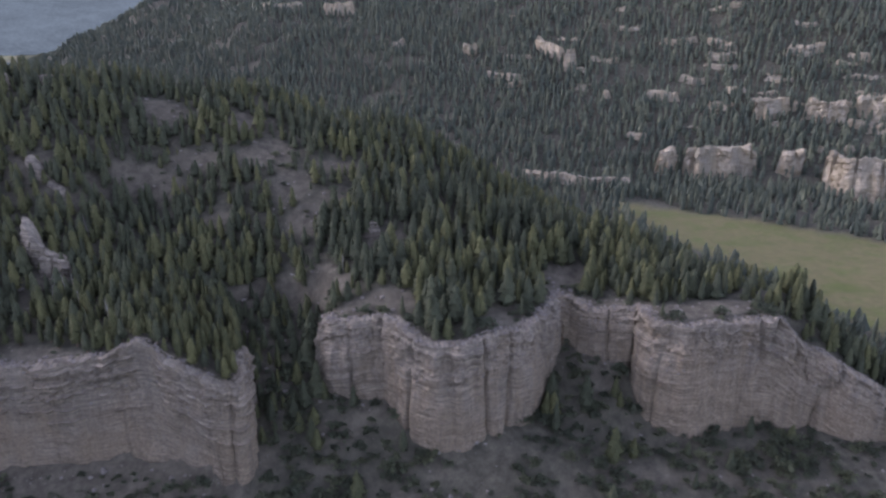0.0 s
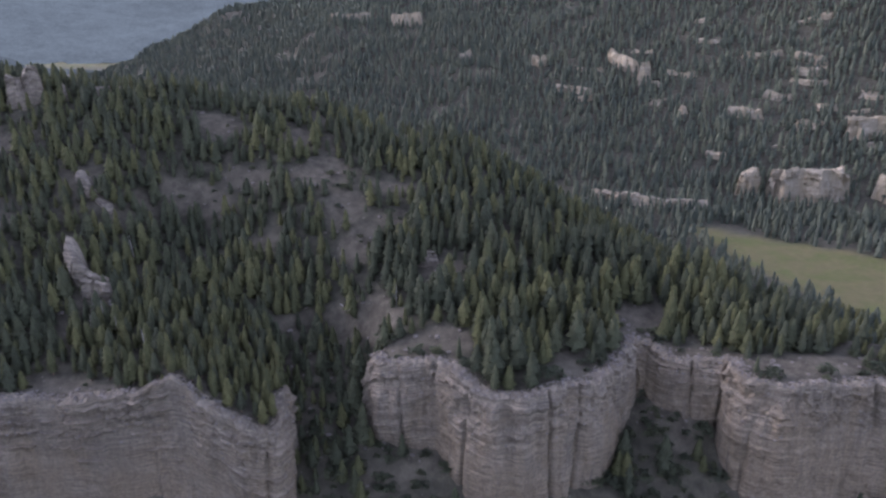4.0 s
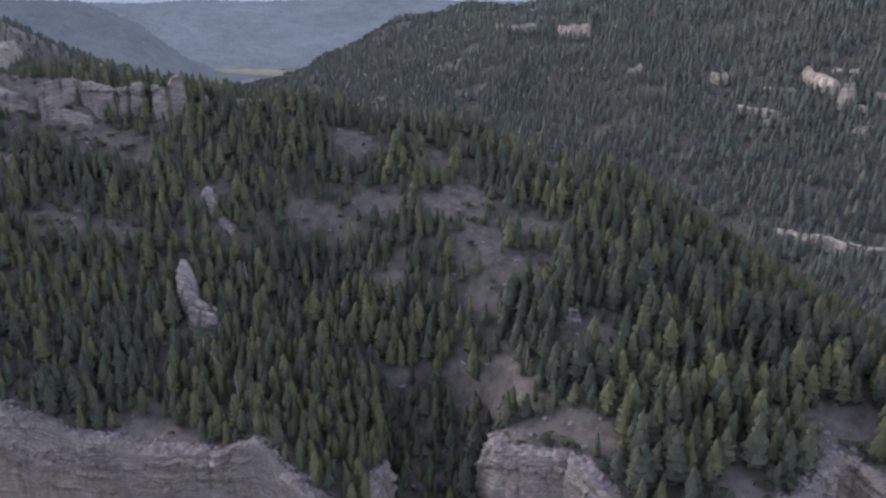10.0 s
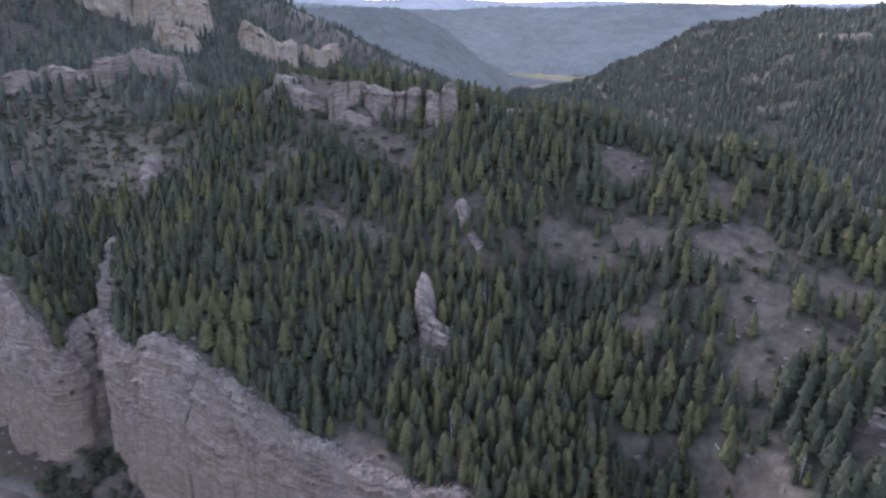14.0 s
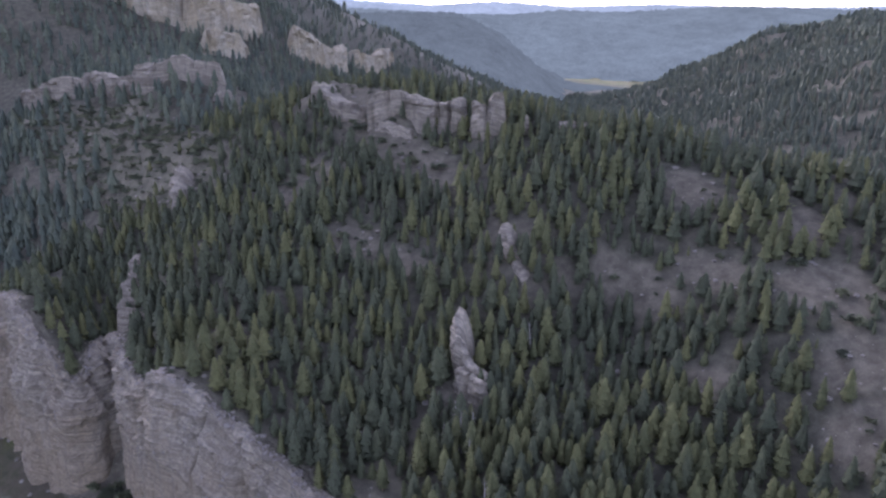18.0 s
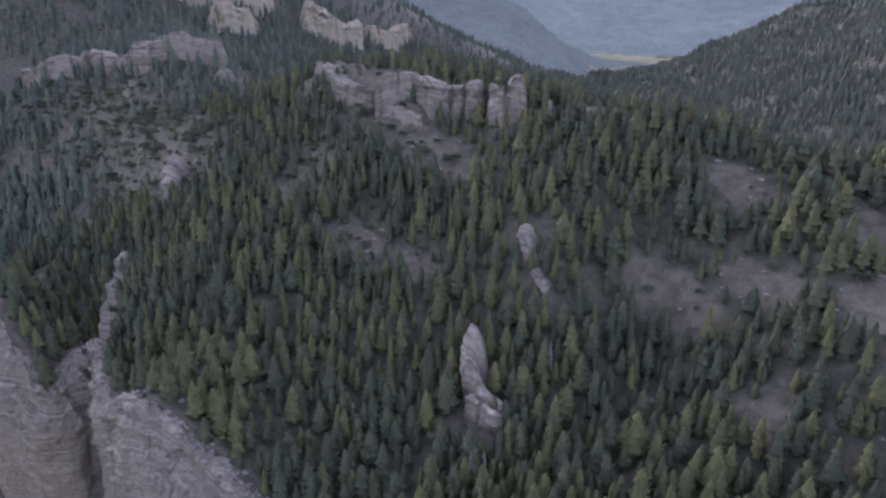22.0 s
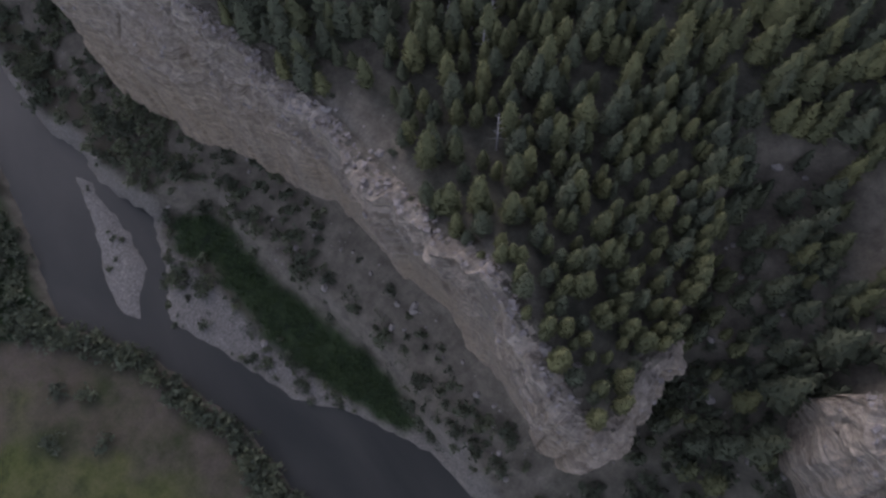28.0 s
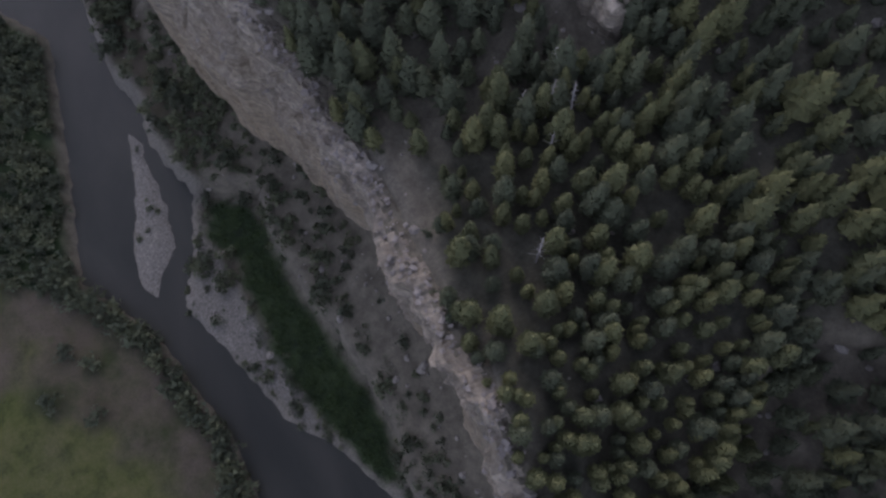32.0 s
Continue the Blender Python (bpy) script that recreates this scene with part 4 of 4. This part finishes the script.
PX, PY, PZ = PX[thin_out], PY[thin_out], PZ[thin_out]
NX, NY, NZ = np.append(NX[keep], PX), np.append(NY[keep], PY), np.append(NZ[keep], PZ)
GXS, GYS = scatter(rng, -74, 178, 166, 228, 4.2)
s = inside(HIGH_GROUND, GXS, GYS)
ravine = ((GXS < -38) & (GYS > 184) & (s < 4)) | ((GXS > 24) & (GXS < 67) & (GYS > 190) & (s < -3) & (rng.random(len(GXS)) < np.where(GXS < 40, 0.4, 0.06))) | ((s < -4) & (rng.random(len(GXS)) < 0.05))
GXS, GYS = GXS[ravine], GYS[ravine]
EX, EY = scatter(rng, -80, -40, 200, 248, 4.6)
keep = (rng.random(len(EX)) < 0.65) & (openness(EX, EY) < 0.4)
GXS, GYS = np.append(GXS, EX[keep]), np.append(GYS, EY[keep])
NX, NY, NZ = np.append(NX, GXS), np.append(NY, GYS), np.append(NZ, height(GXS, GYS))
near = (NX > -152) & (NX < -50) & (NY < 226)
size = np.where(near, (5.6 + 5.6 * rng.random(len(NX)) ** 1.3) * np.where(NX > -92, 0.82, 1.0), 4.6 + 6.4 * rng.random(len(NX)) ** 1.1) * np.where((NX > -45) & (NY < 275), 1.25, 1.0)
size = np.where(openness(NX, NY) > 0.3, size * 0.6, np.where(openness(NX, NY - 7) > 0.2, size * 0.78, size))
# single trees on the west plateau, over which the camera passes
kinds = []
for k in range(6):
    v, f, soft = needle_crown(rng, 10.0, 1.85 + 0.1 * k, 12, 10, 6, 0.1 + 0.04 * (k % 3), 0.4 + 0.05 * k, 0.62, 7, 9)
    crown_mesh = mesh_of("crown", v, f, NEEDLES if k < 4 else NEEDLES_DARK, False, soft)
    trunk_mesh = mesh_of("trunk", *trunk_shape(9.6, 0.2), BARK)
    kinds.append((crown_mesh, trunk_mesh))


def pine_tree(x, y, z, tall, k, label):
    root = new("pine_tree")
    root.matrix_world = Matrix.LocRotScale((x, y, z), Euler((0.04 * math.sin(x), 0.04 * math.cos(y), 1.7 * x)), (tall / 10, tall / 10, tall / 10))
    for nm, me in (("crown", kinds[k][0]), ("trunk", kinds[k][1])):
        o = new(nm, me)
        o.parent = root
    return tagged(root, label, "tree", "pines on the cliff plateau")


order = np.nonzero(near)[0]
order = order[np.argsort((NX[order] + 90) ** 2 / 2 + (NY[order] - 192) ** 2)][:300]
for i in order:
    k = int(hashed(np.array([i]), np.array([1]), np.array([2]))[0] * 5.99)
    tone = "bushy yellow-green pine" if k < 4 else "slender dark green fir"
    reach = "tall" if size[i] > 11.5 else "small" if size[i] < 9 else "middle-sized"
    pine_tree(NX[i], NY[i], NZ[i], size[i], k, f"{reach} {tone} on the cliff plateau")
rest = np.ones(len(NX), bool)
rest[order] = False
light = rest & ((np.hypot((NX + 188) / 26, (NY - 180) / 11) < 1) | (fbm(NX / 30, NY / 30, 2.0, 2) + 1.1 * (rng.random(len(NX)) - 0.5) > 0.12))
front = (NY < 268) & (NX > -230)
for mask, mat, name, shapes in ((light & front, NEEDLES, "pine_wood", UNIT_MID), (rest & ~light & front, NEEDLES_DARK, "fir_wood", UNIT_MID),
                                (light & ~front, NEEDLES, "pine_wood", UNIT_BACK), (rest & ~light & ~front, NEEDLES_DARK, "fir_wood", UNIT_BACK)):
    stuff(name, "dense dark green conifer wood on the hillside", shapes, NX[mask], NY[mask], NZ[mask] - 0.3, size[mask], 0.85 + 0.55 * rng.random(mask.sum()), rng, mat)

FX, FY, FZ = [], [], []
for box, gap in (((-700, -335, 240, 500), 7.0), ((-560, -335, 156, 240), 5.2), ((-335, 140, 350, 520), 7.0), ((-700, 480, 500, 1000), 5.8), ((-900, 480, 1000, 1460), 6.9), ((140, 420, 240, 520), 6.5), ((-1000, -700, 250, 1000), 11.0)):
    a, b, c = tree_sites(*box, gap)
    FX.append(a), FY.append(b), FZ.append(c)
FX, FY, FZ = np.concatenate(FX), np.concatenate(FY), np.concatenate(FZ)
stuff("distant_wood", "dark conifer forest on the far mountainsides, paled for haze", UNIT_FAR, FX, FY, FZ - 0.5, 7 + 6 * rng.random(len(FX)), (1.05 + 0.4 * rng.random(len(FX))) * np.where(FY > 1000, 1.35, 1.0), rng, NEEDLES_FAR)


# ---------------------------------------------------------------- scrub, stones and dead wood
def shrub_shape(rng, count, leaf):
    """A low rounded bush of many small leaf sprays, one unit across, shaded as soft lumps."""
    tris, soft = [], []
    lumps = [(rng.random(3) - 0.5) * np.array([0.7, 0.7, 0.3]) + np.array([0, 0, 0.3]) for _ in range(6)]
    for _ in range(count):
        c = lumps[rng.integers(0, 6)]
        d = rng.normal(size=3)
        d /= np.linalg.norm(d)
        d[2] = abs(d[2]) * 0.9 - 0.15
        p = c + d * 0.28 * (0.7 + 0.4 * rng.random())
        a, b = rng.normal(size=3), rng.normal(size=3)
        a, b = a / np.linalg.norm(a) * leaf, b / np.linalg.norm(b) * leaf
        tri = np.array([p - a, p + a * 0.6 + b, p + a - b * 0.7])
        n = tri - c + np.array([0, 0, 0.22]) + (rng.random(3) - 0.5) * 0.15
        n /= np.linalg.norm(n, axis=1)[:, None]
        if np.dot(np.cross(tri[1] - tri[0], tri[2] - tri[0]), n.sum(0)) < 0:
            tri, n = tri[::-1], n[::-1]
        tris.append(tri), soft.append(n)
    v = np.array(tris).reshape(-1, 3)
    return v, np.arange(len(v)).reshape(-1, 3), np.array(soft).reshape(-1, 3)


SHRUBS = [shrub_shape(rng, 90, 0.13) for _ in range(6)]
SHRUB_MESHES = [mesh_of("bush", v, f, SCRUB, False, n) for v, f, n in SHRUBS]

# bushes between the river and the cliff, each on its own
BX, BY = scatter(rng, -232, -40, 138, 182, 3.0)
s, w = inside(HIGH_GROUND, BX, BY), inside(BANK_NORTH + BANK_SOUTH, BX, BY)
thick = fbm(BX / 13, BY / 13, 3.1, 3) + 0.28 * smooth(-175, -205, BX) + 0.12 + 0.3 * (1 - smooth(3, 12, np.hypot((BX + 130) / 2.6, BY - 167))) + 0.3 * (1 - smooth(3, 17, np.hypot((BX + 176) / 1.9, BY - 156) + 9 * fbm(BX / 7, BY / 7, 4.7, 2)))
keep = (s < -3.5) & (w < -2.0) & (rng.random(len(BX)) < np.clip(thick * 2.8, 0.2, 0.95)) & (inside(SEDGE_BED, BX, BY) < 0.5)
BX, BY = BX[keep], BY[keep]
mixed = rng.permutation(len(BX))
BX, BY = BX[mixed], BY[mixed]
BZ = height(BX, BY)
for x, y, z in list(zip(BX, BY, BZ))[:300]:
    k = int(rng.integers(0, 6))
    wide = (1.4 + 3.0 * rng.random() ** 1.5) * (1.5 if x < -165 else 1.0)
    o = new("bush", SHRUB_MESHES[k])
    o.matrix_world = Matrix.LocRotScale((x, y, z - 0.1), Euler((0, 0, rng.random() * 6.28)), (wide, wide, wide * (0.7 + 0.4 * rng.random())))
    tagged(o, "dark green juniper bush on the gravelly bank" if wide < 2.4 else "broad dark green thicket at the cliff's foot", "bush", "bushes along the river bank")

if len(BX) > 300:
    stuff("bank_scrub", "dark juniper scrub on the gravelly bank", SHRUBS, BX[300:], BY[300:], BZ[300:] - 0.1, 1.2 + 2.4 * rng.random(len(BX) - 300) ** 1.5, np.full(len(BX) - 300, 1.1), rng, SCRUB, "shrubs")

QX, QY = scatter(rng, -184, -94, 127, 152, 1.9)
edge = np.abs(inside(SAND, QX, QY))
keep = ((inside(SAND, QX, QY) > -1.5) & (rng.random(len(QX)) < np.clip(0.75 - 0.2 * edge + fbm(QX / 5, QY / 5, 3.3, 2), 0, 0.8))) | ((inside(ISLAND, QX, QY) > 0.6) & (rng.random(len(QX)) < 0.14))
for x, y in zip(QX[keep], QY[keep]):
    wide = 0.7 + 1.5 * rng.random() ** 1.4
    o = new("bush", SHRUB_MESHES[int(rng.integers(0, 6))])
    o.matrix_world = Matrix.LocRotScale((x, y, height(np.array([x]), np.array([y]))[0] - 0.1), Euler((0, 0, rng.random() * 6.28)), (wide, wide, wide * 0.7))
    tagged(o, "small green willow bush on pale river sand", "bush", "bushes along the river bank")

# willows on the south bank
_, bank = resample([(-159, 112), (-151, 113), (-142, 119.8), (-132, 124.6), (-120, 127.4), (-108, 130.4), (-95, 131), (-84, 131), (-70, 131)], 1.5)
for x, y in bank:
    x, y = x + rng.normal() * 0.8, y + rng.normal() * 0.9
    wide = 2.8 + 3.0 * rng.random()
    o = new("willow_bush", SHRUB_MESHES[int(rng.integers(0, 6))])
    o.matrix_world = Matrix.LocRotScale((x, y, height(np.array([x]), np.array([y]))[0] - 0.1), Euler((0, 0, rng.random() * 6.28)), (wide, wide, wide * 0.9))
    tagged(o, "rounded grey-green willow bush on the meadow's edge", "bush", "willows along the south bank")
for x, y in [(-140, 108), (-131, 102), (-124, 110), (-135, 112)]:
    o = new("willow_bush", SHRUB_MESHES[int(rng.integers(0, 6))])
    o.matrix_world = Matrix.LocRotScale((x, y, height(np.array([x]), np.array([y]))[0] - 0.1), Euler((0, 0, x)), (4.2, 4.2, 3.4))
    tagged(o, "lone rounded bush in the dry meadow", "bush", "bushes in the meadow")

# broad junipers on the slope under the summit wall
for x, y, wide in [(-246, 251, 6), (-226, 265, 8), (-218, 254, 5), (-234, 276, 5), (-216, 275, 6.5), (-204, 278, 5.5), (-212, 286, 5), (-264, 273, 6), (-250, 279, 6.5), (-267, 266, 5), (-246, 241, 5), (-257, 258, 4.5), (-238, 258, 4)]:
    o = new("juniper_bush", SHRUB_MESHES[int(rng.integers(0, 6))])
    o.matrix_world = Matrix.LocRotScale((x, y, height(np.array([x]), np.array([y]))[0] - 0.2), Euler((0, 0, x)), (wide, wide, wide * 0.8))
    tagged(o, "broad dark juniper bush on the dry summit slope", "bush", "junipers below the summit wall")

# the dark thicket on the far bank, and the sedge bed
HX, HY = scatter(rng, -262, -120, 84, 126, 2.4)
keep = (inside(BANK_NORTH + BANK_SOUTH, HX, HY) < -2.0) & (rng.random(len(HX)) < 0.9) & (HX + 0.9 * (122 - HY) < -141)
HX, HY = HX[keep], HY[keep]
stuff("thicket", "dark green willow thicket on the inner bank", SHRUBS, HX, HY, height(HX, HY) - 0.2, 2.2 + 2.2 * rng.random(len(HX)), np.full(len(HX), 1.1), rng, SCRUB, "shrubs")
blade = np.array([[[math.cos(a) * 0.25, math.sin(a) * 0.25, 0], [math.cos(a + 0.5) * 0.3, math.sin(a + 0.5) * 0.3, 0], [math.cos(a) * 0.6, math.sin(a) * 0.6, 1.0]] for a in np.arange(0, 6.2, 0.9)]).reshape(-1, 3)
HX, HY = scatter(rng, -166, -76, 134, 168, 0.85)
bed_in = inside(SEDGE_BED, HX, HY) + 2.0 * fbm(HX / 3, HY / 3, 9.2, 3)
keep = ((bed_in > 0.2 + 1.5 * rng.random(len(HX))) & (rng.random(len(HX)) < 0.75 + 0.8 * fbm(HX / 4, HY / 4, 1.1, 2))) | ((bed_in > -7) & (inside(BANK_NORTH + BANK_SOUTH, HX, HY) < -1.2) & (inside(HIGH_GROUND, HX, HY) < -6) & (fbm(HX / 4, HY / 2.5, 7.1, 3) > 0.1) & (rng.random(len(HX)) < 0.6))
HX, HY = HX[keep], HY[keep]
stuff("sedge", "dark green sedge bed beside the river", [(blade, np.arange(len(blade)).reshape(-1, 3))], HX, HY, height(HX, HY) - 0.05, 0.5 + 0.7 * rng.random(len(HX)), np.full(len(HX), 1.3), rng, SEDGE, "sedge")

# scrub on the open slopes and under the cliffs
SX, SY = scatter(rng, -560, 180, 160, 330, 3.6)
s = inside(HIGH_GROUND, SX, SY)
o_ = openness(SX, SY)
slope = ((SX < -290) & (rng.random(len(SX)) < 0.6)) | (rng.random(len(SX)) < np.where(SX < -190, 0.4, 0.16))
under = (s < -2.5) & (SX > -60) & (SY > 166) & (rng.random(len(SX)) < np.clip(0.62 + fbm(SX / 12, SY / 12, 6.6, 2) * 1.6 + 0.4 * ((SX > 20) & (SX < 68) & (SY > 188)), 0.05, 0.95))
keep = ((s > 3) & (o_ > 0.3) & slope) | under | ((s > 2.5) & (s < 7) & (rng.random(len(SX)) < 0.25))
SX, SY = SX[keep], SY[keep]
SZ = height(SX, SY)
stuff("scrub", "dark juniper scrub on dry slopes and talus", SHRUBS, SX, SY, SZ - 0.1, (1.0 + 2.2 * rng.random(len(SX)) ** 1.7) * np.where(SY < 230, np.where(SX > -60, 1.9, 1.1), 1.25) * np.where(SX < -290, 1.25, 1.0), np.full(len(SX), 1.1), rng, SCRUB, "shrubs")


def stone_shape(rng):
    bm = bmesh.new()
    bmesh.ops.create_icosphere(bm, subdivisions=1, radius=0.5)
    for v in bm.verts:
        v.co = v.co * (0.75 + 0.5 * rng.random())
        v.co.z *= 0.7
    v = np.array([q.co[:] for q in bm.verts])
    f = np.array([[q.index for q in face.verts] for face in bm.faces])
    bm.free()
    return v, f


STONES = [stone_shape(rng) for _ in range(6)]
TX, TY = scatter(rng, -560, 180, 136, 330, 2.2)
s, w = inside(HIGH_GROUND, TX, TY), inside(BANK_NORTH + BANK_SOUTH, TX, TY)
chance = np.where(s < 0, 0.10 + 0.35 * smooth(-9, -2, s), 0.05 + 0.3 * openness(TX, TY) + 0.45 * smooth(8, 3, s))
keep = (np.abs(s) > 1.5) & (w < -0.5) & (inside(SEDGE_BED, TX, TY) < 0) & (rng.random(len(TX)) < chance)
TX, TY = TX[keep], TY[keep]
own = (TX > -192) & (TX < -48) & (TY < 196) & (rng.random(len(TX)) < 0.6)
own &= np.cumsum(own) <= 260
TW = 0.35 + 1.5 * rng.random(len(TX)) ** 3
STONE_MESHES = [mesh_of("boulder", v, f, STONE) for v, f in STONES]
for x, y, z, w in zip(TX[own], TY[own], height(TX[own], TY[own]), TW[own] * 1.2):
    o = new("boulder", STONE_MESHES[int(rng.integers(0, 6))])
    o.matrix_world = Matrix.LocRotScale((x, y, z + 0.05), Euler((0, 0, rng.random() * 6.28)), (w, w * (0.8 + 0.4 * rng.random()), w))
    tagged(o, "pale limestone boulder on the cliff plateau" if z > 30 else "pale limestone boulder below the cliff", "boulder", "boulders round the cliff")
stuff("stones", "scattered pale limestone blocks on slopes and banks", STONES, TX[~own], TY[~own], height(TX[~own], TY[~own]), TW[~own], 0.9 + 0.5 * rng.random((~own).sum()), rng, STONE, "stones")

def slab_shape(rng):
    """A rough broken block, one unit across."""
    v = np.array([[x, y, z] for z in (0, 1) for x, y in ((-1, -1), (1, -1), (1, 1), (-1, 1))], float) * (0.5, 0.36, 0.6)
    v = v + (rng.random((8, 3)) - 0.5) * 0.34
    return v, np.array([[0, 1, 5], [0, 5, 4], [1, 2, 6], [1, 6, 5], [2, 3, 7], [2, 7, 6], [3, 0, 4], [3, 4, 7], [4, 5, 6], [4, 6, 7]])


SLABS = [slab_shape(rng) for _ in range(8)]
tops = np.vstack([p[rng.random(len(p)) < 0.34] for p in RIMTOP])
tops = tops[(tops[:, 0] < -66) | (tops[:, 0] > -50)]
tops = tops + (rng.random(tops.shape) - 0.5) * (0.7, 0.7, 0.1)
stuff("rim_rubble", "pale broken limestone slabs along the cliff's edge", SLABS, tops[:, 0], tops[:, 1], tops[:, 2] - 0.12, 0.25 + 0.6 * rng.random(len(tops)) ** 2, 0.8 + 0.6 * rng.random(len(tops)), rng, RUBBLE, "stones")
chips = np.vstack([p[rng.random(len(p)) < 0.03] for p in LEDGES])
stuff("ledge_rubble", "pale broken limestone blocks on the cliff ledges", STONES, chips[:, 0], chips[:, 1], chips[:, 2] - 0.1, 0.35 + 0.8 * rng.random(len(chips)) ** 2.5, 0.7 + 0.5 * rng.random(len(chips)), rng, RUBBLE, "stones")


def dead_tree(x, y, tall, lean, label):
    z = height(np.array([x]), np.array([y]))[0]
    root = new("dead_tree")
    root.matrix_world = pose(x, y, z, lean, 0, 40 * x)
    v, f = trunk_shape(tall, 0.17)
    t = new("trunk", mesh_of("trunk", v, f, DEAD))
    t.parent = root
    for k in range(22):
        h, a, ln = tall * (0.3 + 0.65 * k / 22), 2.4 * k, (0.5 + 1.3 * rng.random()) * (1.25 - k / 22)
        c, sn = math.cos(a), math.sin(a)
        tip, e = np.array([c * ln, sn * ln, h + 0.3 * ln]), 0.055
        v = np.array([[-sn * e, c * e, h], [sn * e, -c * e, h], [0, 0, h + 2 * e], tip])
        b = new("branch", mesh_of("branch", v, np.array([[0, 1, 3], [1, 2, 3], [2, 0, 3], [0, 2, 1]]), DEAD))
        b.parent = root
    return tagged(root, label, "dead tree", "dead trees among the pines")


for x, y, tall, lean in [(-102, 194, 10, 4), (-121, 206, 11, 3), (-124, 203, 9, 8), (-119, 209, 10, 5), (-116, 204, 8, 6), (-60, 246, 9, 5), (-126, 210, 9, 4), (-35, 228, 8, 4), (-128, 240, 10, 6)]:
    dead_tree(x, y, tall, lean, "bare bleached grey dead conifer among living pines" if lean < 7 else "leaning bleached dead conifer among pines")
for k, (x, y, turn, ln) in enumerate([(-110, 262, 10, 8), (-95, 283, 70, 6), (-55, 236, 40, 7)]):
    o = new("fallen_log", mesh_of("fallen_log", *trunk_shape(ln, 0.2), DEAD))
    o.matrix_world = pose(x, y, height(np.array([x]), np.array([y]))[0] + 0.15, 86, 0, turn)
    tagged(o, "grey fallen log lying on bare ground", "log", "fallen logs")
